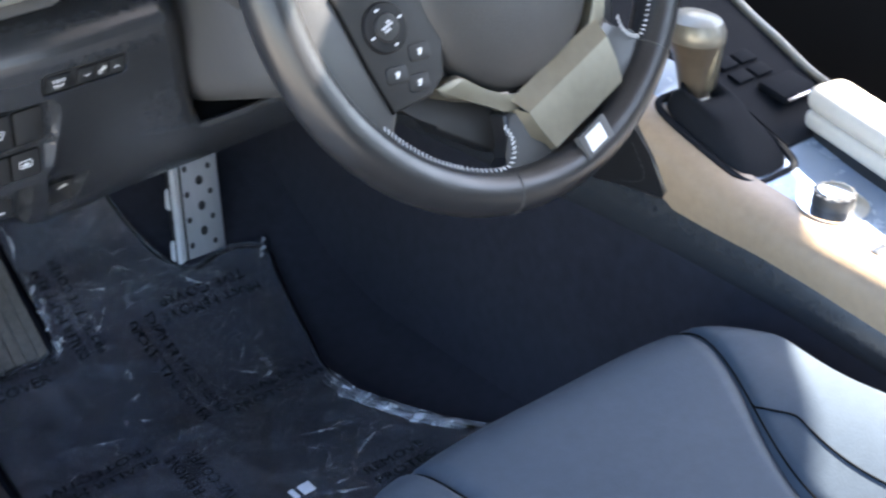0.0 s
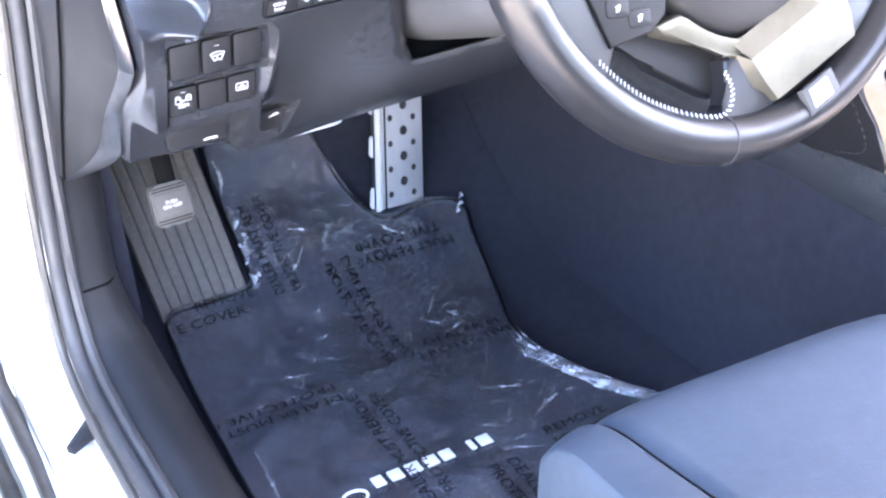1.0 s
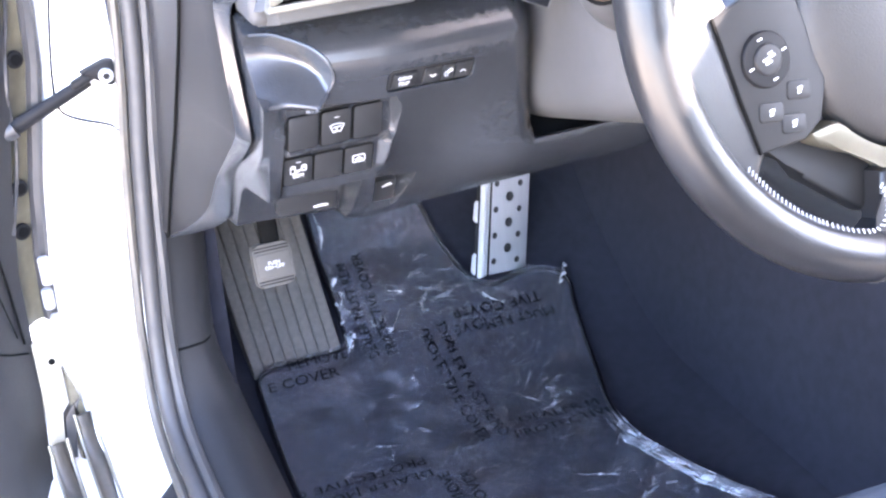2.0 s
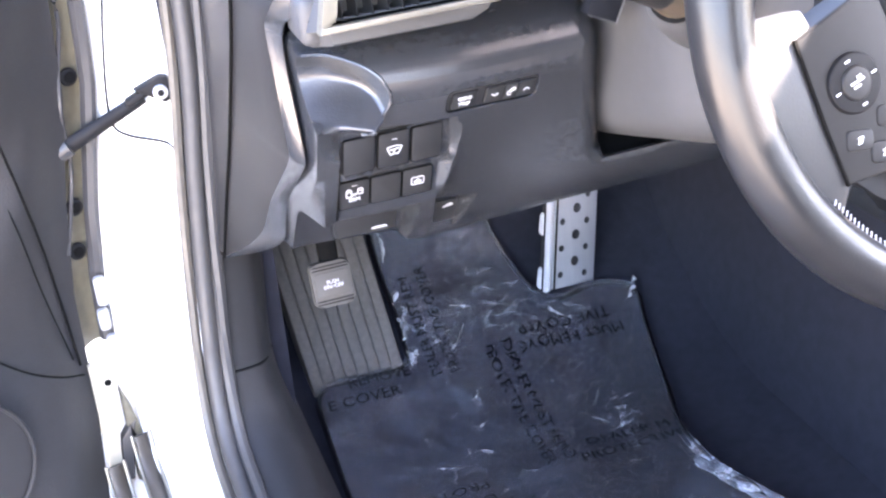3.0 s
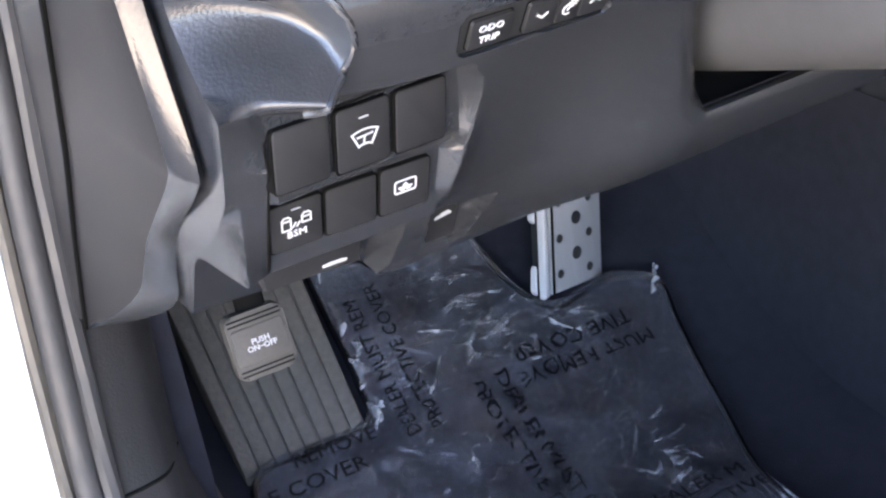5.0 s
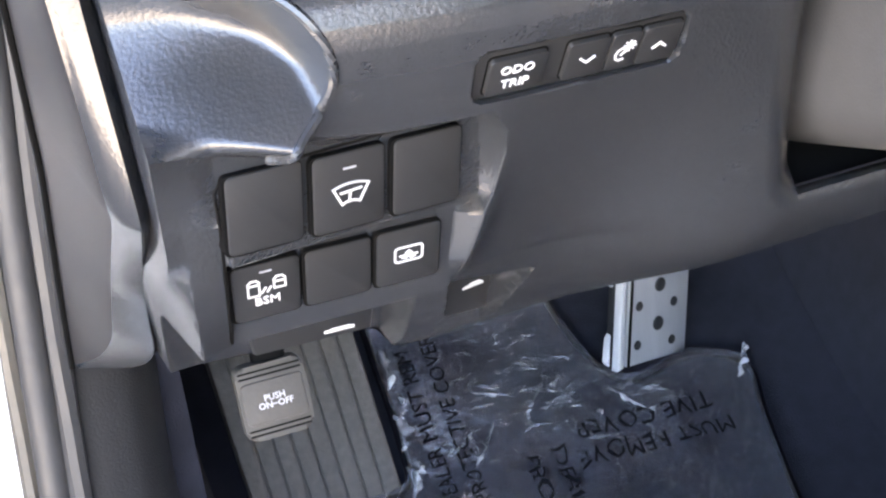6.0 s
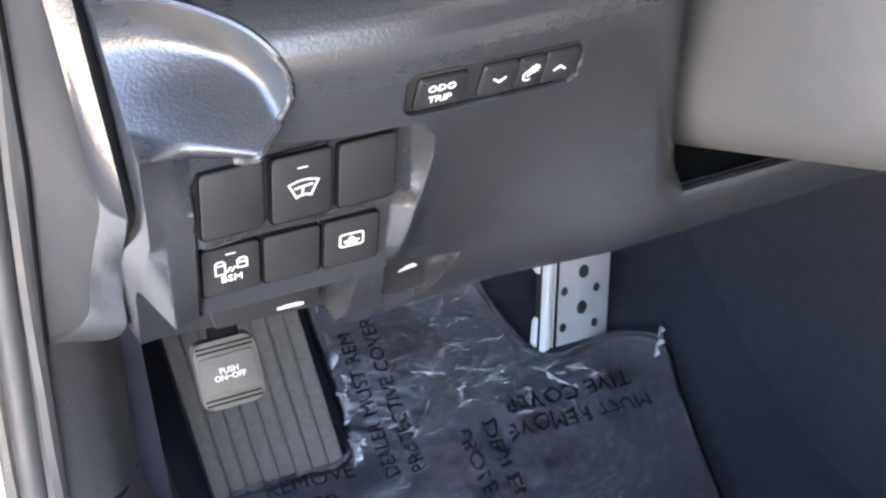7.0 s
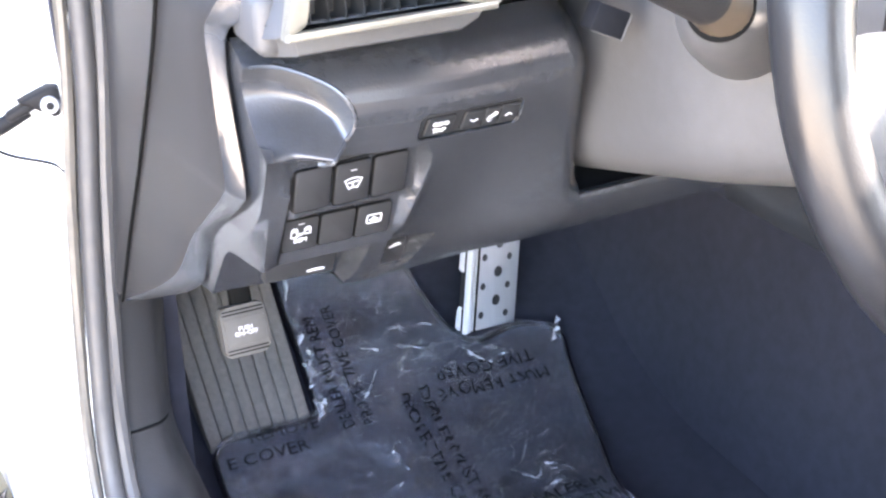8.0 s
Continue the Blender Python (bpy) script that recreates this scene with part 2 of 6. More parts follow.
def lettering(body, size, depth=0.0002, wide=1.0, bold=0.0):
    """Raised lettering in the built-in font, centred, as a bmesh in its local x, y."""
    cu = bpy.data.curves.new("letters", "FONT")
    cu.body, cu.size, cu.extrude, cu.align_x, cu.align_y, cu.offset = body, size, depth, "CENTER", "CENTER", bold
    cu.space_line = 0.85
    cu.resolution_u = 2
    ob = bpy.data.objects.new("letters", cu)
    me = bpy.data.meshes.new_from_object(ob)
    bm = bmesh.new()
    bm.from_mesh(me)
    bmesh.ops.scale(bm, vec=(wide, 1, 1), verts=bm.verts[:])
    bpy.data.objects.remove(ob)
    bpy.data.meshes.remove(me)
    bpy.data.curves.remove(cu)
    return bm


def moved(bm, m):
    bmesh.ops.transform(bm, matrix=m, verts=bm.verts[:])
    return bm


def strokes(lines, w, h=0.0003, bm=None):
    """Thin raised bars between pairs of places in the local plane."""
    bm = bm or bmesh.new()
    for x0, y0, x1, y1 in lines:
        a, b = Vector((x0, y0, 0)), Vector((x1, y1, 0))
        d = (b - a)
        rbox((d.length + w, w, h), 0, axes((a + b) / 2, d, Vector((0, 0, 1)).cross(d)), bm=bm)
    return bm


# ---- ground and car shell ----
def slab(name, lo, hi, mat, label, category="", r=0.0):
    c = [(a + b) / 2 for a, b in zip(lo, hi)]
    bm = rbox([b - a for a, b in zip(lo, hi)], r, Matrix.Translation(c))
    return tagged(ob_from(name, bm, mat), label, category or name.replace("_", " "), kind="structure")


slab("ground", (-60, -60, -0.2), (60, 60, 0.0), GROUND, "pale worn asphalt car park in bright sun", "ground")

FLOOR_Z = 0.272
TOE = [(0.0, FLOOR_Z), (1.27, FLOOR_Z), (1.34, 0.286), (1.42, 0.319), (1.52, 0.385), (1.62, 0.49), (1.72, 0.65), (1.78, 0.90)]


def floor_z(x, y):
    """Height of the carpet: flat, rising to the toe board in front and to the tunnel at the side."""
    z = (lerp_table(y - 0.012, TOE) + lerp_table(y + 0.012, TOE)) / 2
    side = max(0.0, x - 0.62)
    return z + 2.2 * side ** 2 + 0.0015 * noise.noise((x * 14, y * 14, 0))


def build_floor():
    xs, ys = steps(0.12, 0.70, 46), steps(-0.6, 1.78, 150)
    bm = sheet(lambda x, y: (x, y, floor_z(x, y)), xs, ys, 0.02, (0, 0, -1))
    tagged(ob_from("floor", bm, CARPET), "dark navy-black carpeted car floor and toe board", "car floor", kind="structure")
    # side of the tunnel under the console
    def side(u, y):
        x = 0.70 + 0.04 * u
        return (x, y, floor_z(0.70, y) * (1 - u) + max(0.545, floor_z(0.70, y) + 0.02) * u - 0.004)
    bm = sheet(side, steps(0, 1, 10), steps(-0.6, 1.78, 120), 0.02, (1, 0, 0))
    tagged(ob_from("wall_tunnel", bm, CARPET), "dark navy carpet on the side of the centre tunnel", "carpet", kind="structure")
    # bulkhead behind the pedals
    slab("wall_bulkhead", (0.10, 1.74, 0.25), (1.46, 1.80, 1.02), CARPET, "dark carpeted bulkhead behind the pedals", "bulkhead")


build_floor()


def build_sill():
    """Painted sill, black seal, inner sill trim and the kick panel below the dash."""
    path = smooth_path([(0.122, 1.285, 1.05), (0.117, 1.272, 0.80), (0.103, 1.262, 0.66), (0.093, 1.252, 0.55), (0.087, 1.236, 0.47),
                        (0.086, 1.20, 0.415), (0.091, 1.12, 0.390), (0.099, 1.00, 0.384), (0.106, 0.85, 0.384), (0.108, 0.3, 0.384), (0.108, -0.4, 0.384)], 12)
    seal = thing("door_seal", "black rubber weatherstrip round the car door opening", "weatherstrip")
    part("bead", tube(path, 0.0085, 10), WEATHERSTRIP, seal)
    lip = [p + Vector((0.013, -0.002, 0.004)) for p in path]
    part("lip", tube(lip, 0.006, 8), WEATHERSTRIP, seal)
    outer = [p + Vector((-0.013, 0.008, -0.006)) for p in path]
    part("flange", tube(outer, 0.005, 8), FLANGE, seal, "grey-brown pinch flange")

    # inner trim: from the seal inwards to the carpet
    # rows follow the seal, columns go inwards
    n = len(path)
    rows = []
    for i, p in enumerate(path):
        if p.z > 0.74:
            continue
        f = ramp01(1.17, 1.235, p.y)
        # beside the footrest the trim runs forwards as a kick panel; along the sill it drops to the carpet
        a = p + Vector((0.017, 0.002, 0.004))
        kick = [a, a + Vector((0.018, 0.004, -0.001)), a + Vector((0.034, 0.014, -0.003)), a + Vector((0.046, 0.045, -0.006)), a + Vector((0.053, 0.13, -0.010)), a + Vector((0.058, 0.36, -0.02))]
        sill = [a, a + Vector((0.022, 0, 0.004)), a + Vector((0.046, 0, -0.006)), a + Vector((0.062, 0, -0.035)), a + Vector((0.076, 0, -0.075)), Vector((0.200, a.y, FLOOR_Z - 0.005))]
        rows.append([s.lerp(k, f) for s, k in zip(sill, kick)])
    fine = [smooth_path(r, 4) for r in rows]
    bm = bmesh.new()
    g = [[bm.verts.new(p) for p in r] for r in fine]
    for a, b in zip(g, g[1:]):
        for i in range(len(a) - 1):
            bm.faces.new((a[i], a[i + 1], b[i + 1], b[i]))
    trim = thing("kick_panel", "dark grey plastic sill trim and kick panel beside the footwell", "kick panel")
    part("panel", bm, DOOR_TRIM, trim)
    # seam between the kick panel and the sill trim
    seam = [r for r in rows if abs(r[0].z - 0.463) < 0.012]
    if seam:
        part("seam", tube([p + Vector((-0.0006, -0.0012, 0)) for p in smooth_path(seam[0][:4], 5)], 0.0012, 6), GROOVE, trim)
    # lower side wall that closes the footwell outwards
    slab("wall_kick", (0.098, 1.264, 0.22), (0.137, 1.78, 0.66), CARPET, "dark lining behind the kick panel", "side lining")
    slab("wall_side", (0.138, 1.30, 0.24), (0.168, 1.78, 0.66), CARPET, "dark side of the footwell", "side wall")

    # painted sill outside the seal
    prof = [(0.098, 0.380), (0.082, 0.376), (0.076, 0.366), (0.050, 0.358), (0.030, 0.350), (0.018, 0.330), (0.006, 0.322), (-0.030, 0.315), (-0.046, 0.295), (-0.050, 0.20)]
    def sill(u, y):
        k = u * (len(prof) - 1)
        i = min(int(k), len(prof) - 2)
        t = k - i
        x, z = prof[i][0] * (1 - t) + prof[i + 1][0] * t, prof[i][1] * (1 - t) + prof[i + 1][1] * t
        lift = 0.30 * max(0, y - 1.16) ** 1.4
        return (x - 0.006 * ramp01(0.9, 1.3, y), y, z + lift)
    bm = sheet(sill, steps(0, 1, 36), steps(-0.5, 1.42, 60))
    tagged(ob_from("sill", bm, PAINT), "white painted door sill of the car body", "door sill", kind="structure")
    # flat brown seal strips with bright edges along the outer sill
    for shift, name in ((0.0, "sill_strip"), (-0.030, "sill_strip")):
        band = thing(name, "grey-brown rubber strip with bright edges on the white sill", "sill strip", "strips along the sill")
        drop = 0.0 if not shift else -0.022
        line = [Vector(p) + Vector((shift, -0.01 if shift else 0.0, drop)) for p in smooth_path([(0.0085, 1.286, 0.400), (0.0105, 1.275, 0.376), (0.0135, 1.250, 0.359), (0.0175, 1.200, 0.350), (0.0214, 1.150, 0.347), (0.026, 1.0, 0.346), (0.027, 0.6, 0.346), (0.027, 0.0, 0.346)], 8)]
        part("strip", tube(line, 0.0085, 12, 0.45, (0.25, 0.0, 1)), BROWN_RUBBER, band)
        for side in (-0.0090, 0.0090):
            part("bright_edge", tube([p + Vector((side, 0, 0.002 + 0.2 * side)) for p in line], 0.0018, 8), SATIN, band, "bright metal edge")
    # scuff plate
    plate = thing("scuff_plate", "silver scuff plate on the white door sill", "scuff plate")
    out = [(-0.020, -0.85), (0.018, -0.85), (0.018, -0.02), (0.010, 0.0), (-0.014, -0.035), (-0.020, -0.05)]
    m = axes((0.058, 1.135, 0.3675), (1, 0, 0.25), (0, 1, 0))
    part("plate", prism(out, 0.004, m, 0.0015), ALU, plate)
    m2 = axes((0.078, 1.150, 0.381), (1, 0, 0.1), (0, 1, 0))
    part("end_cap", prism([(-0.031, -0.022), (-0.026, -0.030), (0.006, -0.012), (0.010, 0.018), (-0.004, 0.012)], 0.008, m2, 0.0025), DOOR_TRIM, plate, "dark plastic end piece")


build_sill()


def build_jamb():
    """White door pillar with its panel line, plus the fender edge beyond it."""
    cols = [(-0.06, 1.56), (-0.03, 1.50), (-0.005, 1.44), (0.012, 1.375), (0.020, 1.335), (0.04, 1.316), (0.070, 1.312), (0.088, 1.300), (0.094, 1.284), (0.100, 1.272)]
    def skin(u, z):
        k = u * (len(cols) - 1)
        i = min(int(k), len(cols) - 2)
        t = k - i
        x, y = cols[i][0] * (1 - t) + cols[i + 1][0] * t, cols[i][1] * (1 - t) + cols[i + 1][1] * t
        up = lerp_table(z, [(0.2, -0.004), (0.42, -0.010), (0.53, -0.008), (0.69, 0.0), (0.84, 0.020), (1.1, 0.05)])
        back = lerp_table(z, [(0.2, -0.16), (0.34, -0.085), (0.40, -0.035), (0.48, -0.006), (0.60, 0.0), (1.1, 0.02)])
        return (x + up, y + back, z)
    bm = sheet(skin, steps(0, 1, 40), steps(0.22, 1.10, 60))
    tagged(ob_from("pillar", bm, PAINT), "white painted door hinge pillar of the car", "door pillar", kind="structure")
    line = thing("pillar_cover", "thin outline of the cover plate on the white pillar", "cover plate")
    pts = [skin(0.72, 1.0), skin(0.60, 0.90), skin(0.55, 0.84), skin(0.535, 0.76), skin(0.55, 0.715), skin(0.60, 0.699), skin(0.76, 0.690), skin(0.86, 0.686)]
    part("outline", tube([Vector(p) + Vector((0, -0.001, 0)) for p in smooth_path(pts, 8)], 0.0013, 6), METAL_DARK, line)
    clip = thing("pillar_bolt", "blue-grey plug on the edge of the pillar", "plug")
    part("head", rbox((0.012, 0.010, 0.016), 0.004, Matrix.Translation((0.110, 1.287, 0.79))), material("blue_grey_plug", (0.20, 0.26, 0.38), 0.5), clip)
    part("screw", rbox((0.009, 0.010, 0.026), 0.004, Matrix.Translation((0.104, 1.289, 0.752))), ALU, clip)


build_jamb()


def build_shell():
    """Roof with unseen openings that place the sun patches, far door, rear wall and windscreen frame round the cabin.
    """
    bm = bmesh.new()
    left, front, rear = 0.10, 1.00, -0.95
    # openings are made up: their edges aim sun at wheel, bolster and palm rest
    for pts in ([(left, 0.80), (1.38, 0.80), (1.38, front), (left, front)], [(left, 0.20), (0.765, 0.20), (0.765, 0.80), (left, 0.80)], [(0.765, 0.20), (0.852, 0.20), (0.852, 0.56), (0.765, 0.56)],
                [(0.852, 0.20), (1.202, 0.20), (1.405, 0.412), (1.425, 0.47), (1.475, 0.52), (1.488, 0.575), (1.62, 0.560), (1.62, 0.80), (0.852, 0.80)], [(left, rear), (1.18, rear), (1.202, 0.20), (left, 0.20)]):
        prism(pts, 0.05, Matrix.Translation((0, 0, 1.41)), bm=bm)
    tagged(ob_from("ceiling", bm, HEADLINER), "grey car roof lining with unseen openings that place the sun patches", "roof lining", kind="structure")
    # pillar out of view, made extra thick to keep sun off the door
    post = rbox((0.10, 1.0, 0.27), 0.03, axes((0.215, 1.30, 1.180), (0.90, 0.18, 0), (-0.20, 0.90, -0.42)))
    tagged(ob_from("pillar_front", post, HEADLINER), "unseen grey front roof pillar, thickened to shade the door", "pillar", kind="structure")
    slab("wall_far_door", (1.44, -1.3, 0.2), (1.52, 1.6, 0.92), DOOR_TRIM, "dark trim of the far car door", "door trim")
    slab("wall_rear", (0.15, -1.36, 0.2), (1.5, -1.30, 0.93), DOOR_TRIM, "dark rear end of the car cabin", "rear wall")
    slab("floor_far", (0.78, -1.3, 0.2), (1.46, 1.75, 0.30), CARPET, "dark carpet of the passenger side", "car floor")
    slab("pillar_far", (1.385, -0.75, 0.9), (1.46, -0.62, 1.40), HEADLINER, "grey far centre pillar", "pillar")
    slab("pillar_near", (0.14, -0.55, 0.35), (0.24, -0.38, 1.40), HEADLINER, "grey near centre pillar", "pillar")
    slab("wall_near_rear", (0.05, -1.35, 0.2), (0.14, -0.5, 0.92), PAINT, "white rear door of the car", "car side")
    slab("wall_footwell", (0.10, 1.29, 0.60), (0.14, 1.80, 1.03), CARPET, "dark side lining behind the dash", "side lining")
    # bonnet and wing in front of the windscreen
    slab("bonnet", (-0.02, 1.86, 0.25), (1.6, 2.9, 0.98), PAINT, "white bonnet and wing of the car", "bonnet", 0.08)


build_shell()


# ---- lower dash panel with its switches ----
FACE = [(0.600, 1.165), (0.626, 1.128), (0.645, 1.088), (0.665, 1.052), (0.685, 1.026), (0.705, 1.011), (0.735, 1.002), (0.760, 0.995), (0.780, 0.9875), (0.795, 0.982),
        (0.806, 0.978), (0.815, 0.9765), (0.822, 0.978), (0.830, 0.984), (0.838, 0.994), (0.846, 1.008), (0.850, 1.020)]
RIM = smooth_path([(0.140, 0.8370, 0), (0.1625, 0.8375, 0), (0.183, 0.8360, 0), (0.205, 0.8270, 0), (0.2155, 0.8165, 0), (0.2193, 0.8035, 0), (0.2150, 0.7915, 0), (0.208, 0.7850, 0), (0.2035, 0.7805, 0), (0.199, 0.7792, 0)], 6)


def edge_right(z):
    """The column-side edge of the panel, which leans towards the top."""
    return lerp_table(z, [(0.60, 0.3955), (0.700, 0.3955), (0.709, 0.398), (0.716, 0.398), (0.74, 0.394), (0.80, 0.385), (0.832, 0.381), (0.85, 0.379)])


def edge_left(z):
    return lerp_table(z, [(0.60, 0.1616), (0.689, 0.1612), (0.747, 0.1662), (0.788, 0.1660), (0.833, 0.1625), (0.86, 0.161)])


def face_y(x, z):
    """Depth of the plain panel face, without its recesses."""
    y = sum(lerp_table(z + d, FACE) for d in (-0.006, 0, 0.006)) / 3 + 0.125 * (math.hypot(x - 0.27, 0.016) - 0.016) + 0.025 * (x - 0.27)
    y += 38.0 * max(0, x - edge_right(z) + 0.019) ** 2 * ramp01(0.704, 0.722, z)
    y += ramp01(0.395, 0.30, x) * lerp_table(z, [(0.600, 0.0), (0.626, 0.004), (0.645, 0.015), (0.665, 0.030), (0.684, 0.036), (0.70, 0.036), (0.725, 0.025), (0.753, 0.0145), (0.773, 0.0075), (0.79, 0.002), (0.80, 0.0), (0.9, 0.0)])
    return y


def bank_y(x, z):
    """Depth of the stepped switch bank."""
    top = 0.9925 + 0.21 * (x - 0.187) + 0.17 * (0.781 - z)
    low = 1.021 + 0.05 * (x - 0.187) + 0.38 * (0.735 - z)
    return top + (low - top) * ramp01(0.7445, 0.7370, z) if z < 0.7445 else top


def outer_y(x, z):
    """Depth of the panel on the door side of the switch ridge."""
    y = bank_y(max(x, 0.178), z) + 0.0015
    if x < 0.188 and 0.70 < z < 0.76:
        # the step between the rows runs out softly towards the door
        soft = bank_y(0.178, 0.76) + (bank_y(0.178, 0.70) - bank_y(0.178, 0.76)) * (0.76 - z) / 0.06 + 0.0015
        y += (soft - y) * ramp01(0.1850, 0.1825, x)
    if z < 0.6985:
        y += ramp01(0.6985, 0.694, z) * (1.088 + 0.9 * (0.689 - z) - y)
    # outer strip with its bent corner and the gusset below it
    outer = lerp_table(z, [(0.60, 1.165), (0.641, 1.129), (0.689, 1.084), (0.747, 1.007), (0.788, 0.981), (0.86, 0.950)])
    inner = lerp_table(z, [(0.60, 1.168), (0.641, 1.131), (0.689, 1.087), (0.694, 1.081), (0.6985, 1.0280), (0.706, 1.0255), (0.741, 1.009), (0.755, 1.0025)])
    inner += (outer + (y - outer) * 0.45 - inner) * ramp01(0.735, 0.765, z)
    return lerp_table(x, [(0.1620, outer), (0.1716, inner), (0.1835, y)])


def soft_min(a, b, k):
    h = min(1.0, max(0.0, 0.5 + 0.5 * (b - a) / k))
    return b + (a - b) * h - k * h * (1 - h)


def scoop_y(x, z, face):
    """Depth inside the scoop: an up-facing floor, a steep back and a rounded end."""
    zb = 0.788 - 0.27 * (x - 0.166)
    if z < zb or z > 0.840 or x > 0.222:
        return face
    odd, near = False, 1.0
    loop = RIM + [Vector((0.140, 0.76, 0))]
    for i, (a, b) in enumerate(zip(loop, loop[1:] + loop[:1])):
        if (a.y > z) != (b.y > z) and x < a.x + (z - a.y) * (b.x - a.x) / (b.y - a.y):
            odd = not odd
        if i < len(RIM) - 1:
            e = b - a
            t = min(1.0, max(0.0, ((x - a.x) * e.x + (z - a.y) * e.y) / e.length_squared))
            near = min(near, math.hypot(x - a.x - t * e.x, z - a.y - t * e.y))
    if not odd:
        return face
    dz = z - zb
    plane = 0.9895 + 0.90 * (z - 0.788) - 0.10 * (x - 0.166)
    floor = soft_min(plane, 1.0085 + 0.12 * (z - 0.788) - 0.10 * (x - 0.166), 0.008)
    base = outer_y(x, zb)
    floor = base + (floor - base) * ramp01(-0.003, 0.007, dz)
    end = face_y(x, z) + 0.034 * (1 - (1 - min(1.0, near / 0.030)) ** 2.2)
    return soft_min(floor, end, 0.006)


def ridge_at(z):
    """Place and width of the ridge that bounds the switch bank."""
    edge = lerp_table(z, [(0.60, 0.2585), (0.641, 0.2575), (0.690, 0.2550), (0.6965, 0.2620), (0.7008, 0.2655), (0.7139, 0.2664), (0.726, 0.2687), (0.7378, 0.2707), (0.7459, 0.2730), (0.7557, 0.2742), (0.762, 0.2750), (0.7712, 0.2739), (0.7756, 0.2700), (0.79, 0.270)])
    wide = lerp_table(z, [(0.60, 0.003), (0.6965, 0.0025), (0.706, 0.0042), (0.7345, 0.0078), (0.7372, 0.0026), (0.75, 0.0045), (0.765, 0.0052), (0.776, 0.0040)])
    return edge, wide


def panel_y(x, z):
    y = face_y(x, z)
    edge, wide = ridge_at(z)
    crest = lerp_table(x, [(0.200, 0.7875), (0.216, 0.7810), (0.235, 0.7790), (0.27, 0.7795)])
    # thin lip that stands proud along the ridge
    lip = lerp_table(z, [(0.60, 0.0), (0.690, 0.0), (0.698, 0.006), (0.712, 0.0085), (0.7225, 0.0075), (0.735, 0.0055), (0.75, 0.0028), (0.770, 0.001), (0.785, 0.0)])
    y -= lip / (1 + (max(0.0, x - edge) / 0.0075) ** 2)
    door_side = min(1.0, max(0.0, (edge - x) / wide)) * ramp01(crest, crest - 0.0045, z)
    strip = ramp01(0.1835, 0.1785, x) * ramp01(0.800, 0.7865, z)
    y += max(door_side, strip) * (outer_y(x, z) - y)
    y = scoop_y(x, z, y)
    # rounded pocket for the key strip
    dx, dz = abs(x - 0.2953) - 0.0309, abs(z - 0.7925 + 0.010 * (x - 0.2953)) - 0.0050
    sd = math.hypot(max(dx, 0), max(dz, 0)) + min(0.0, max(dx, dz)) - 0.0045
    y += 0.0042 * min(1.0, max(0.0, -sd / 0.0011))
    # recess of the boot key
    left, right, top = lerp_table(z, [(0.659, 0.2728), (0.692, 0.2670)]), lerp_table(z, [(0.647, 0.3000), (0.684, 0.3050)]), lerp_table(x, [(0.267, 0.6920), (0.304, 0.6840)])
    b = min(1.0, max(0.0, (x - left) / 0.0015)) * min(1.0, max(0.0, (right - x) / 0.0025)) * min(1.0, max(0.0, (top - z) / 0.0012))
    return y + b * max(0, 1.1150 + 0.42 * (0.655 - z) - y)


def foot_z(x):
    """Lower edge of the panel."""
    return lerp_table(x, [(0.15, 0.6400), (0.25, 0.6340), (0.262, 0.6250), (0.28, 0.6190), (0.32, 0.6190), (0.35, 0.6250), (0.40, 0.6262)])


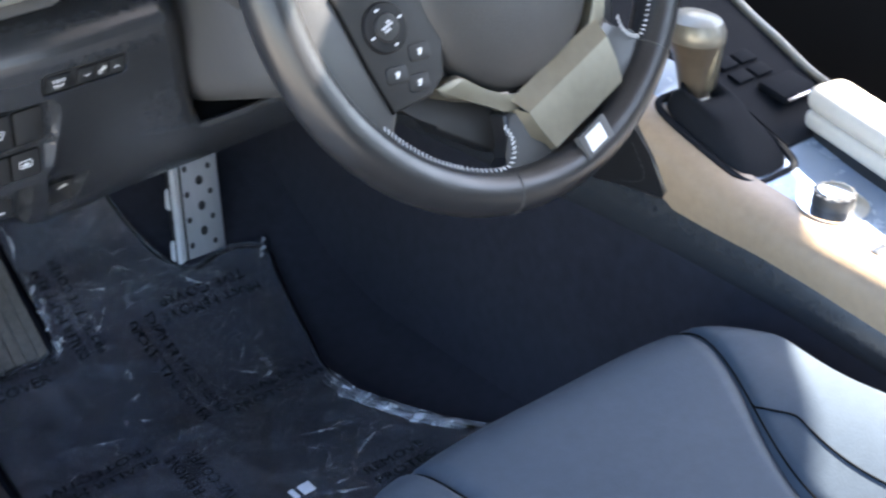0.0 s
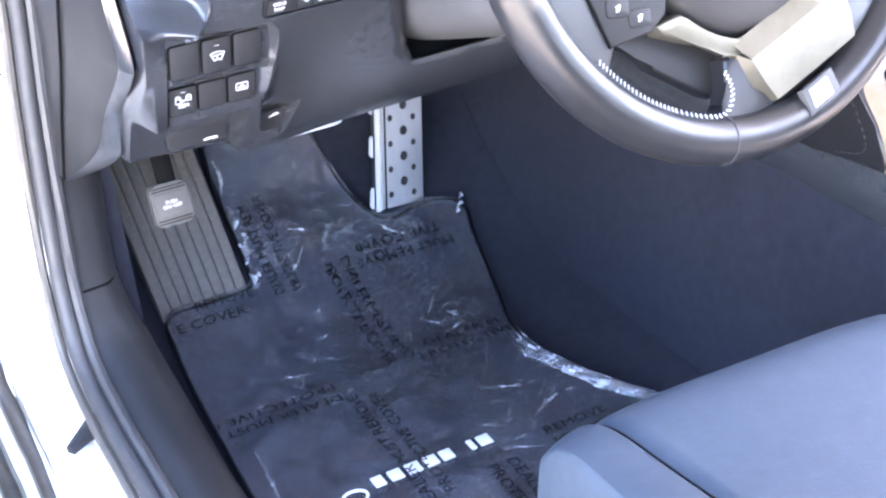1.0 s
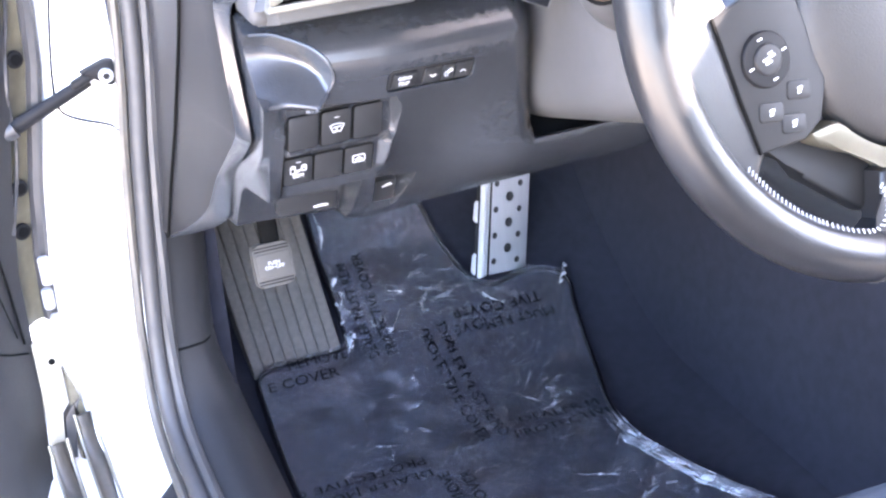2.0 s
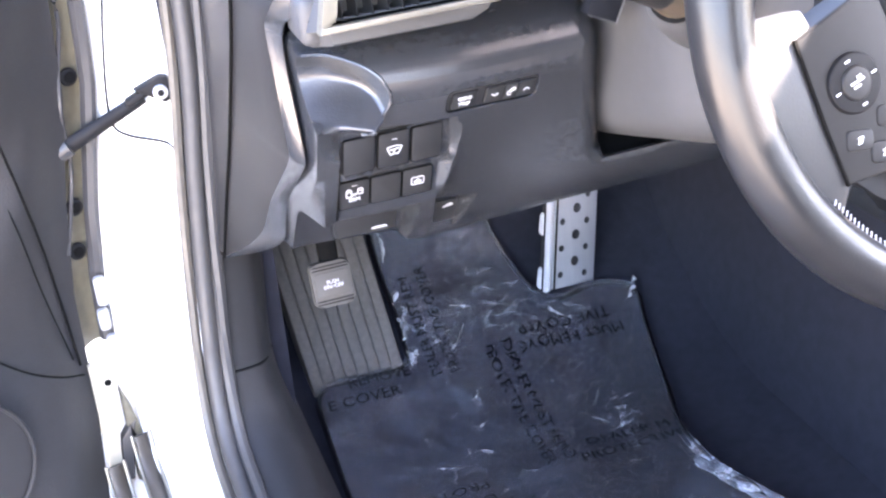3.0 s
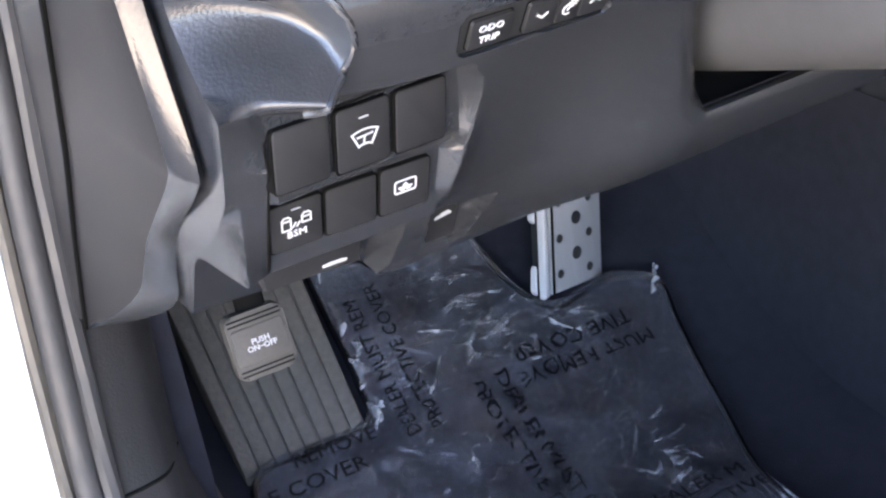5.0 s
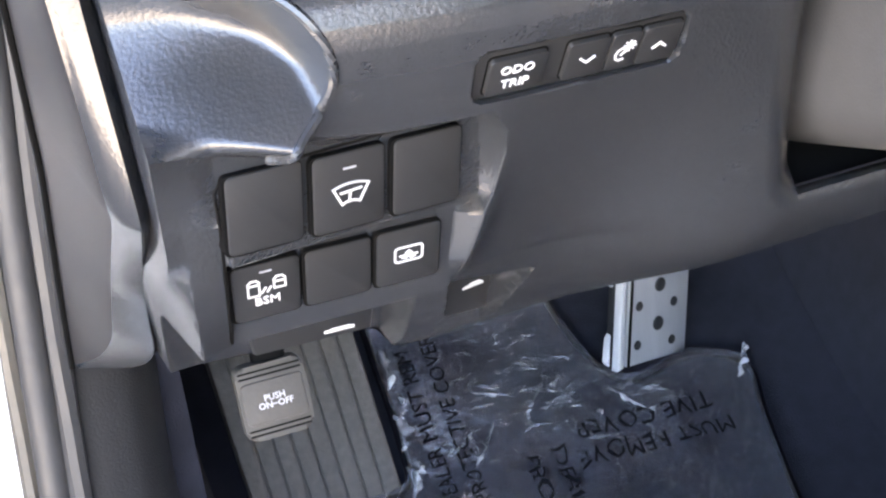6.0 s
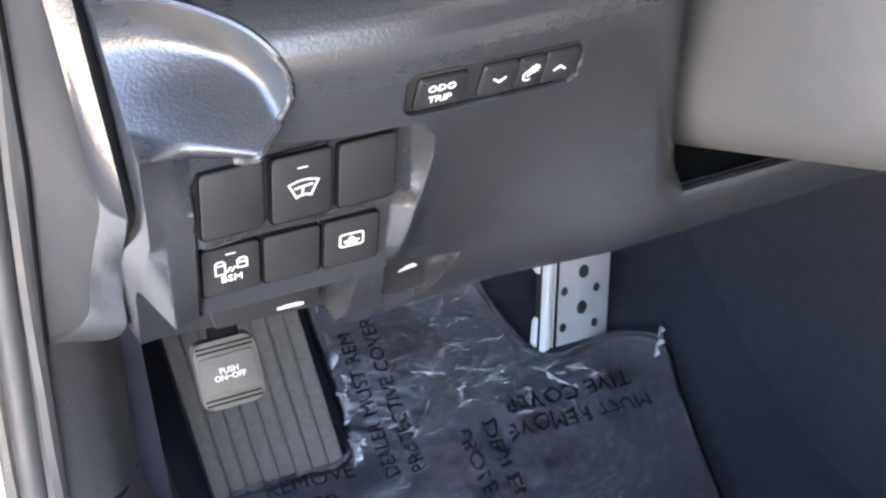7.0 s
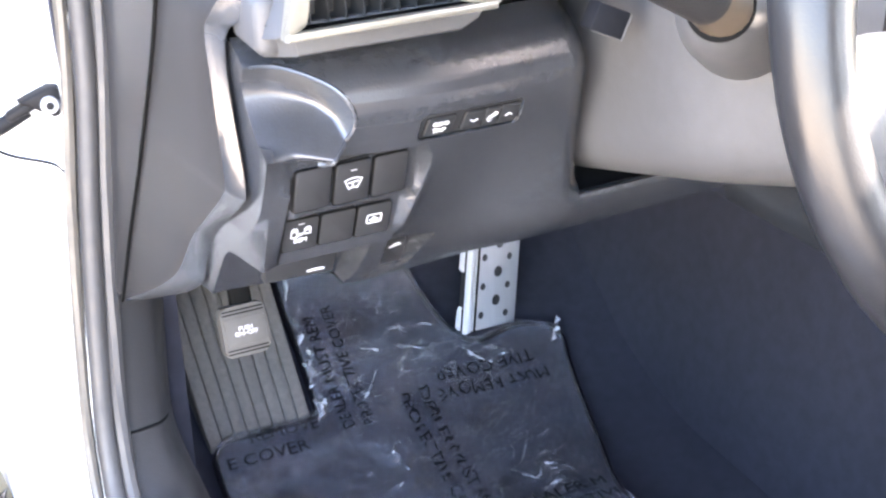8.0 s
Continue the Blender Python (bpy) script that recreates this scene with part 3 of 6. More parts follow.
def build_panel():
    root = thing("knee_panel", "grained black plastic lower dash panel with scoop, switches and latches", "dash panel")
    us = steps(0, 18, 26) + steps(18.4, 52, 84) + steps(53, 90, 37) + steps(91, 95, 4) + steps(96, 230, 130)
    zs = steps(0.612, 0.776, 150) + steps(0.7766, 0.8405, 106) + steps(0.8413, 0.850, 10)
    def fn(u, z):
        # columns follow the outer strip and the ridge beside the switches
        z = max(z, foot_z(0.1616 + 0.001 * u))
        ridge, wide = ridge_at(z)
        x = lerp_table(u, [(0, edge_left(z)), (18, 0.1835), (90, ridge - wide), (95, ridge), (230, edge_right(z))])
        return (x, panel_y(x, z), z)
    part("face", sheet(fn, us, zs), DASH, root, angle=32)
    # wall that turns back beside the column
    def turn(v, z):
        x = edge_right(z)
        return (x + 0.004 * math.sin(v * 1.57), panel_y(x, z) + 0.10 * v * v, z)
    part("side_return", sheet(turn, steps(0, 1, 8), steps(0.7065, 0.850, 40)), DASH, root)
    # band that runs on below the steering column
    def band(x, v):
        low = lerp_table(x, [(0.3945, 0.6262), (0.44, 0.6262), (0.51, 0.638), (0.60, 0.655), (0.74, 0.672)])
        z = low + (0.711 - low) * v
        y = face_y(0.390, min(z, 0.703)) + 0.14 * (x - 0.390)
        if v > 0.97:
            y += 3.0 * (v - 0.97) ** 2
        return (x, y, min(z, 0.7085) - 0.02 * max(0, x - 0.39))
    part("lower_band", sheet(band, steps(0.3940, 0.74, 60), steps(0, 1, 48), 0.004), DASH, root, angle=60)
    # rounded underside
    def under(x, v):
        a = v * 1.5
        return (x, panel_y(x, foot_z(x)) + 0.10 * math.sin(a) * v + 0.004 * v, foot_z(x) - 0.002 * math.sin(2 * a) + 0.03 * v * v)
    part("underside", sheet(under, steps(0.1616, 0.3945, 60), steps(0, 1, 12)), DASH, root)
    def cheek(u, z):
        x = edge_left(z)
        y = panel_y(x, max(z, 0.638))
        return (x - 0.005 * u, y + (max(1.062, y + 0.03) - y) * u, z)
    part("cheek", sheet(cheek, steps(0, 1, 6), steps(0.640, 0.848, 90)), DASH, root, "side face of the panel")
    part("scoop_lip", tube([(p.x, panel_y(p.x + 0.0005, p.y + 0.0008) + 0.0006, p.y) for p in RIM if p.x > 0.1630], 0.0016, 8), DASH, root, "thin lip round the scoop")
    bead = [(ridge_at(z)[0] + 0.0001, panel_y(ridge_at(z)[0] + 0.0002, z) + 0.0002, z) for z in steps(0.7000, 0.7690, 40)]
    part("ridge_bead", tube(bead, 0.0006, 6), DASH, root, "thin rounded edge of the ridge")
    # black sheets added as the deep shade between panel and column
    part("gap_shade_back", rbox((0.40, 0.004, 0.20), 0, Matrix.Translation((0.600, 1.125, 0.77))), GROOVE, root)
    part("gap_shade_floor", sheet(lambda x, v: (x, 1.046 + 0.09 * v + 0.14 * (x - 0.3955), 0.7045 + 0.05 * v - 0.02 * (x - 0.39)), steps(0.398, 0.74, 4), (0, 1)), GROOVE, root)
    return root


PANEL = build_panel()


def switch_frame(x, z):
    """Local plane on the switch bank at (x, z): x along the dash, y up, z out of the face."""
    d = 0.006
    y0, y1 = bank_y(x, z - d), bank_y(x, z + d)
    yx = (bank_y(x + d, z) - bank_y(x - d, z)) / (2 * d)
    if z < 0.7410 < z + d or z - d < 0.7410 < z:
        y0 = y1 = bank_y(x, z)
    return axes((x, bank_y(x, z), z), (1, yx, 0), (0, y1 - y0, 2 * d))


def icon_wiper():
    """A windscreen outline with a wiper and drops."""
    top = [(0.0060 * k / 5, 0.0022 + 0.0012 * (1 - (k / 5) ** 2)) for k in range(-5, 6)]
    low = [(0.0030 * k / 3, -0.0036 + 0.0008 * (1 - (k / 3) ** 2)) for k in range(-3, 4)]
    ls = [(*a, *b) for a, b in zip(top, top[1:])] + [(*a, *b) for a, b in zip(low, low[1:])] + [(*top[0], *low[0]), (*top[-1], *low[-1])]
    ls += [(-0.0034, 0.0004, 0.0034, 0.0010), (-0.0006, -0.0030, -0.0002, 0.0006)]
    return strokes(ls, 0.0007)


def icon_shade():
    """A rounded rear window with a blind rising in it."""
    box = rrect(0.0098, 0.0068, 0.0012, 2)
    ls = [(*a, *b) for a, b in zip(box, box[1:] + box[:1])]
    ls += [(-0.0030, -0.0006, 0.0030, -0.0006), (-0.0022, -0.0016, -0.0008, -0.0020), (0.0022, -0.0016, 0.0008, -0.0020), (0, -0.0012, 0, 0.0012), (0, 0.0014, -0.0010, 0.0004), (0, 0.0014, 0.0010, 0.0004)]
    return strokes(ls, 0.0007)


def icon_cars():
    """Two cars seen from above with warning rays between them."""
    ls = []
    for cx, w, lo in ((-0.0044, 0.0019, -0.0036), (0.0044, 0.0019, -0.0016)):
        body = [(cx - w, lo), (cx - w, 0.0024), (cx - w * 0.5, 0.0036), (cx + w * 0.5, 0.0036), (cx + w, 0.0024), (cx + w, lo)]
        ls += [(*a, *b) for a, b in zip(body, body[1:])] + [(cx - w, lo, cx + w, lo), (cx - w * 0.6, 0.0014, cx + w * 0.6, 0.0014)]
    ls += [(-0.0016, -0.0026, -0.0004, -0.0006), (0.0002, -0.0026, 0.0014, -0.0006)]
    return strokes(ls, 0.00062)


def build_switches(root):
    # groove round the switch bank
    def on_bank(x, z):
        return Vector((x, min(outer_y(x, z), panel_y(x, z)) - 0.0003, z))
    loop = [on_bank(0.1825, z) for z in steps(0.697, 0.771, 26)] + [on_bank(0.1845, 0.7740)] + [on_bank(x, 0.7750) for x in steps(0.19, 0.266, 16)]
    part("bank_groove", tube(loop, 0.0005, 5), GROOVE, root)
    rows = ((0.7592, 0.0268, (0.1962, 0.2230, 0.2497)), (0.7215, 0.0256, (0.1960, 0.2207, 0.2454)))
    for r, (z, h, xs) in enumerate(rows):
        for c, x in enumerate(xs):
            m = switch_frame(x, z)
            if r == 0:
                m = m @ pose(0, (0.0028, 0.0008, -0.0006)[c], 0, 0, 0, -2.5)
            w = 0.0240 if r == 0 else 0.0227
            hh = h * 1.0
            gap = part("switch_gap", prism(rrect(w + 0.0013, hh + 0.0008, 0.0022), 0.006, m @ Matrix.Translation((-0.0004, 0, 0.0006))), GROOVE, root)
            key = part("switch", prism(rrect(w, hh, 0.0020), 0.006, m @ Matrix.Translation((0, 0, 0.0011)), 0.0006), SWITCH, root, "satin black push switch")
            up = m @ Matrix.Translation((0, 0, 0.0013))
            if (r, c) == (0, 1):
                part("symbol", moved(icon_wiper(), up @ Matrix.Translation((0.0004, -0.0005, 0))), MARK, key, "white wiper symbol")
                part("lamp", moved(strokes([(-0.0018, 0, 0.0018, 0)], 0.0006), up @ Matrix.Translation((0, 0.0082, 0))), GREY_MARK, key)
            if (r, c) == (1, 2):
                part("symbol", moved(icon_shade(), up @ Matrix.Translation((0, 0.0012, 0))), MARK, key, "white rear shade symbol")
            if (r, c) == (1, 0):
                part("symbol", moved(icon_cars(), up @ Matrix.Translation((0, 0.0024, 0))), MARK, key, "white two-car symbol")
                part("lettering", moved(lettering("BSM", 0.0050), up @ Matrix.Translation((0, -0.0042, 0))), MARK, key)
                part("lamp", moved(strokes([(-0.0017, 0, 0.0017, 0)], 0.0006), up @ Matrix.Translation((0, 0.0095, 0))), GREY_MARK, key)
    # strip with the trip and dimmer keys, sunk into the face
    z, xa, xb = 0.7925, 0.2600, 0.3306
    xm = (xa + xb) / 2
    y = lambda x: face_y(x, z - 0.010 * (x - xm))
    m = axes((xm, y(xm) + 0.0034, z), (xb - xa, y(xb) - y(xa), -0.010 * (xb - xa)), (0, face_y(xm, z + 0.008) - face_y(xm, z - 0.008), 0.016))
    strip = part("key_strip", prism(rrect(xb - xa + 0.001, 0.0190, 0.0045, 5), 0.004, m, 0.0004), SWITCH, root, "black sunken key strip")
    def key(x0, w, h, dz=0.0020):
        k = m @ Matrix.Translation((x0, 0, dz))
        part("key_gap", prism(rrect(w + 0.0010, h + 0.0010, 0.0016), 0.003, m @ Matrix.Translation((x0, 0, 0.0003))), GROOVE, strip)
        return k @ Matrix.Translation((0, 0, 0.0002)), part("key", prism(rrect(w, h, 0.0015), 0.004, k, 0.0006), SWITCH, strip)
    k, o = key(-0.0222, 0.0186, 0.0146)
    part("lettering", moved(lettering("ODO", 0.0047), k @ Matrix.Translation((-0.0003, 0.0029, 0))), MARK, o)
    part("lettering", moved(lettering("TRIP", 0.0047), k @ Matrix.Translation((-0.0003, -0.0027, 0))), MARK, o)
    k, o = key(0.0010, 0.0140, 0.0152)
    part("chevron", moved(strokes([(-0.0022, 0.0010, 0, -0.0008), (0, -0.0008, 0.0022, 0.0010)], 0.0008), k), MARK, o)
    k, o = key(0.0138, 0.0102, 0.0152)
    dial = [(0.0020 * math.cos(a) - 0.0008, 0.0025 * math.sin(a) - 0.0008, 0.0020 * math.cos(b) - 0.0008, 0.0025 * math.sin(b) - 0.0008) for a, b in ((radians(60 + 40 * i), radians(100 + 40 * i)) for i in range(6))]
    rays = [(0.0014 + 0.0009 * math.cos(a), 0.0024 + 0.0009 * math.sin(a), 0.0014 + 0.0019 * math.cos(a), 0.0024 + 0.0019 * math.sin(a)) for a in (radians(45 * i) for i in range(8))]
    part("dimmer_symbol", moved(strokes(dial + rays + [(-0.0008, -0.001, 0.0008, 0.0008)], 0.0006), k), MARK, o)
    k, o = key(0.0264, 0.0136, 0.0152)
    part("chevron", moved(strokes([(-0.0022, -0.0010, 0, 0.0008), (0, 0.0008, 0.0022, -0.0010)], 0.0008), k), MARK, o)
    # bonnet pull
    m = axes((0.226, 1.112, 0.658), (1, 0.02, 0), (0, -0.30, 1))
    pull = part("bonnet_lever", prism([(-0.030, -0.014), (0.022, -0.014), (0.025, 0.018), (-0.034, 0.018)], 0.02, m, 0.004), SWITCH, root, "black bonnet release lever")
    part("mark", moved(strokes([(-0.0058, 0, 0.0058, 0), (-0.003, 0.0006, 0.004, 0.0006)], 0.0016), m @ Matrix.Translation((0.007, -0.0075, 0.0006))), MARK, pull)
    # boot release
    m = axes((0.2895, 1.1095, 0.6550), (1, 0.03, 0), (0, -0.42, 1))
    boot = part("boot_lever", prism(rrect(0.0215, 0.0240, 0.002), 0.006, m, 0.0012), SWITCH, root, "black boot release key")
    car = [(-0.0040, -0.0010, 0.0042, 0.0008), (-0.0030, -0.0002, 0.0034, 0.0016), (-0.001, 0.0012, 0.0026, 0.0022)]
    part("mark", moved(strokes(car, 0.0012), m @ Matrix.Translation((0.0018, 0.0058, 0.0003))), MARK, boot)


build_switches(PANEL)


GAP_LINE = [(0.591, 0.116, 1.2430), (0.66, 0.1225, 1.208), (0.723, 0.1290, 1.173), (0.80, 0.1335, 1.122), (0.84, 0.1355, 1.096), (0.92, 0.138, 1.058), (1.02, 0.141, 1.03)]


def gap_at(z):
    return Vector((lerp_table(z, [(a, b) for a, b, c in GAP_LINE]), lerp_table(z, [(a, c) for a, b, c in GAP_LINE]), z))


def build_end_cap():
    """Side cover of the dash beside the door opening: a flat cheek with a bent bevelled edge."""
    cap = thing("dash_end_cap", "dark grey plastic side cover at the end of the dash", "dash trim")
    zs = (1.02, 0.945, 0.930, 0.912, 0.898, 0.884, 0.870, 0.857, 0.82, 0.768, 0.752, 0.725, 0.695, 0.672, 0.650, 0.622, 0.592)
    left = [gap_at(z) for z in zs]
    b1 = [(0.150, 1.000, 1.02), (0.147, 1.002, 0.945), (0.1485, 1.000, 0.930), (0.153, 0.998, 0.912), (0.1545, 0.998, 0.898), (0.1535, 1.000, 0.884), (0.1475, 1.010, 0.868), (0.1460, 1.020, 0.855),
          (0.1485, 1.024, 0.82), (0.1513, 1.027, 0.766), (0.1518, 1.038, 0.7505), (0.1488, 1.070, 0.725), (0.1456, 1.104, 0.6980), (0.1428, 1.123, 0.676), (0.1399, 1.142, 0.6555), (0.131, 1.182, 0.627), (0.1172, 1.2415, 0.5935)]
    b2 = [(0.174, 0.990, 1.02), (0.173, 0.988, 0.945), (0.1745, 0.984, 0.928), (0.1765, 0.980, 0.908), (0.176, 0.980, 0.896), (0.172, 0.984, 0.880), (0.162, 1.000, 0.865), (0.1575, 1.016, 0.853),
          (0.1580, 1.021, 0.82), (0.1608, 1.014, 0.764), (0.1604, 1.022, 0.7500), (0.1592, 1.062, 0.722), (0.1582, 1.097, 0.6960), (0.1572, 1.117, 0.672), (0.1560, 1.134, 0.6480), (0.146, 1.165, 0.6270), (0.1190, 1.2390, 0.5920)]
    left, b1, b2 = smooth_path(left, 4), smooth_path(b1, 4), smooth_path(b2, 4)
    bm = bmesh.new()
    rows = []
    for a, b, c in zip(left, b1, b2):
        soft = b + (a - b).normalized() * min(0.004, 0.4 * (a - b).length)
        soft2 = b + (c - b).normalized() * min(0.003, 0.4 * (c - b).length)
        mid = b.lerp(c, 0.5) + Vector((-0.0004, -0.0010, 0))
        d = c + Vector((0.003, 0.006, 0))
        e = c + Vector((0.010, 0.040, 0))
        rows.append([a, a.lerp(b, 0.35), a.lerp(b, 0.7), soft, b + Vector((0.0008, 0, 0)), soft2, mid, c, d, e])
    bv = bmesh.new()
    for mesh, cols in ((bm, slice(0, 5)), (bv, slice(4, 10))):
        g = [[mesh.verts.new(p) for p in r[cols]] for r in rows]
        for a, b in zip(g, g[1:]):
            for i in range(len(a) - 1):
                mesh.faces.new((a[i], a[i + 1], b[i + 1], b[i]))
    part("cover", bm, DASH_SOFT, cap, angle=50)
    part("bevel", bv, DASH, cap, "lighter bevelled edge", angle=50)
    part("gap", tube([p + Vector((-0.001, -0.001, 0)) for p in left], 0.0014, 6), GROOVE, cap)
    # pillar trim between the weatherstrip and the cover
    side = thing("pillar_trim", "grey plastic trim between the weatherstrip and the dash end", "pillar trim")
    def trim(u, z):
        a = Vector((lerp_table(z, [(0.55, 0.111), (0.66, 0.120), (0.80, 0.134), (1.05, 0.139)]), lerp_table(z, [(0.55, 1.252), (0.66, 1.262), (0.80, 1.272), (1.05, 1.285)]), z))
        b = gap_at(max(0.592, z)) + Vector((0.0015, 0.004, 0)) + Vector((0.006, 0.02, 0)) * ramp01(0.60, 0.57, z)
        return a.lerp(b, u) + Vector((-0.004 * math.sin(u * math.pi), 0, 0))
    part("skin", sheet(trim, steps(0, 1, 10), steps(0.56, 1.03, 40)), DASH_SOFT, side)


build_end_cap()


def build_dash():
    dash = thing("dashboard", "dark soft-touch upper dashboard of the car", "dashboard")
    def skin(x, v):
        prof = [(0.862, 1.06), (0.864, 0.985), (0.875, 0.968), (0.93, 0.972), (0.99, 0.99), (1.02, 1.04), (1.03, 1.30), (1.00, 1.80)]
        k = v * (len(prof) - 1)
        i = min(int(k), len(prof) - 2)
        t = k - i
        z, y = prof[i][0] * (1 - t) + prof[i + 1][0] * t, prof[i][1] * (1 - t) + prof[i + 1][1] * t
        return (x, y + 0.10 * (x - 0.27), z)
    part("top_pad", sheet(skin, steps(0.172, 1.40, 60), steps(0, 1, 42)), DASH_SOFT, dash)
    # unseen black sheet that keeps the hollow behind the dash dark
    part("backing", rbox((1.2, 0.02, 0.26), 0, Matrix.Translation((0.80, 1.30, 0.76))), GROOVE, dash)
    def end(u, z):
        a = Vector((lerp_table(z, [(0.853, 0.160), (0.88, 0.174), (0.90, 0.179), (0.93, 0.177), (1.02, 0.176)]), lerp_table(z, [(0.853, 1.016), (0.88, 0.990), (0.93, 0.988), (1.02, 0.992)]), z))
        b = Vector((lerp_table(z, [(0.853, 0.164), (0.87, 0.1655), (0.89, 0.1705), (0.911, 0.1735), (0.937, 0.169), (1.02, 0.166)]), 0.936 + 0.12 * (z - 0.912) + 0.004, z))
        return a.lerp(b, u * ramp01(0.850, 0.874, z))
    part("dash_end", sheet(end, steps(0, 1, 8), steps(0.856, 1.0, 36)), SHROUD, dash, "grey end of the dash beside the vent")
    part("corner_filler", rbox((0.018, 0.050, 0.034), 0.007, Matrix.Translation((0.1705, 0.994, 0.868)), 3), SHROUD, dash)
    # pale shelf below the vent
    m = axes((0.222, 0.953, 0.868), (1, 0.1, 0), (0, 0.25, 1))
    part("shelf_lip", prism([(-0.046, -0.011), (0.052, -0.011), (0.064, -0.006), (0.074, 0.006), (-0.050, 0.006)], 0.05, m, 0.003), SHROUD, dash, "grey lip under the vent")
    # cluster bay beside the column
    part("cluster_hood", rbox((0.30, 0.10, 0.10), 0.03, Matrix.Translation((0.47, 1.03, 0.93)), 4), DASH_SOFT, dash)


build_dash()


def build_vent():
    vent = thing("air_vent", "rectangular air vent with satin silver frame and black louvres", "air vent")
    m = axes((0.222, 0.9395, 0.912), (1, 0.1, 0), (0, 0.12, 1))
    def side(inner, outer, label=""):
        a = smooth_path([(x, y, 0) for x, y in inner], 5)
        b = smooth_path([(x, y, 0) for x, y in outer], 5)
        pts = [(p.x, p.y) for p in a] + [(p.x, p.y) for p in b[::-1]]
        area = sum(p[0] * q[1] - q[0] * p[1] for p, q in zip(pts, pts[1:] + pts[:1]))
        return part("frame_bar", prism(pts if area > 0 else pts[::-1], 0.010, m, 0.003, seg=3), SATIN, vent, label)
    side([(-0.0455, -0.036), (-0.042, -0.015), (-0.041, 0.012), (-0.042, 0.056)], [(-0.0565, -0.042), (-0.0515, -0.020), (-0.049, 0.0), (-0.053, 0.026), (-0.058, 0.056)], "satin silver frame")
    right = side([(0.048, -0.036), (0.050, -0.010), (0.051, 0.020), (0.050, 0.056)], [(0.066, -0.041), (0.0745, -0.026), (0.0765, 0.0), (0.076, 0.03), (0.073, 0.056)])
    part("frame_bar", prism([(-0.0570, -0.0425), (0.066, -0.0415), (0.066, -0.0372), (-0.0555, -0.0382)], 0.006, m @ Matrix.Translation((0, 0, 0.001)), 0.0014), SATIN, vent)
    part("frame_bar", prism([(-0.056, 0.054), (0.074, 0.054), (0.072, 0.064), (-0.058, 0.064)], 0.03, m, 0.003), SATIN, vent)
    part("thumb_wheel", rbox((0.0075, 0.034, 0.016), 0.003, m @ Matrix.Translation((0.063, 0.006, -0.004))), SWITCH, right, "dark thumb wheel")
    for k in range(5):
        part("wheel_rib", rbox((0.0078, 0.0016, 0.002), 0.0005, m @ Matrix.Translation((0.063, -0.006 + 0.006 * k, 0.0042))), SATIN, right)
    part("cavity", rbox((0.112, 0.105, 0.002), 0, m @ Matrix.Translation((0.004, 0.010, -0.06))), GROOVE, vent)
    part("liner", rbox((0.112, 0.003, 0.05), 0, m @ Matrix.Translation((0.004, -0.0395, -0.033))), GROOVE, vent)
    part("liner", rbox((0.002, 0.10, 0.05), 0, m @ Matrix.Translation((-0.0440, 0.010, -0.034))), GROOVE, vent)
    part("liner", rbox((0.003, 0.10, 0.05), 0, m @ Matrix.Translation((0.055, 0.010, -0.034))), GROOVE, vent)
    for y in (-0.0205, -0.0010, 0.0185, 0.0375):
        part("louvre", rbox((0.094, 0.0014, 0.014), 0.0005, m @ Matrix.Translation((0.0035, y, -0.010)) @ pose(0, 0, 0, 6)), GROOVE, vent)
        part("louvre_edge", rbox((0.094, 0.0022, 0.0016), 0.0006, m @ Matrix.Translation((0.0035, y - 0.002, -0.0028))), SATIN, vent, "thin silver edge")
    part("tab", rbox((0.034, 0.0062, 0.007), 0.002, m @ Matrix.Translation((0.008, -0.003, -0.0005))), SATIN, vent)
    for i in range(9):
        part("vane", rbox((0.0014, 0.092, 0.016), 0.0005, m @ Matrix.Translation((-0.038 + 0.0104 * i, 0.008, -0.027)) @ pose(0, 0, 0, 0, 22)), SWITCH, vent)


build_vent()


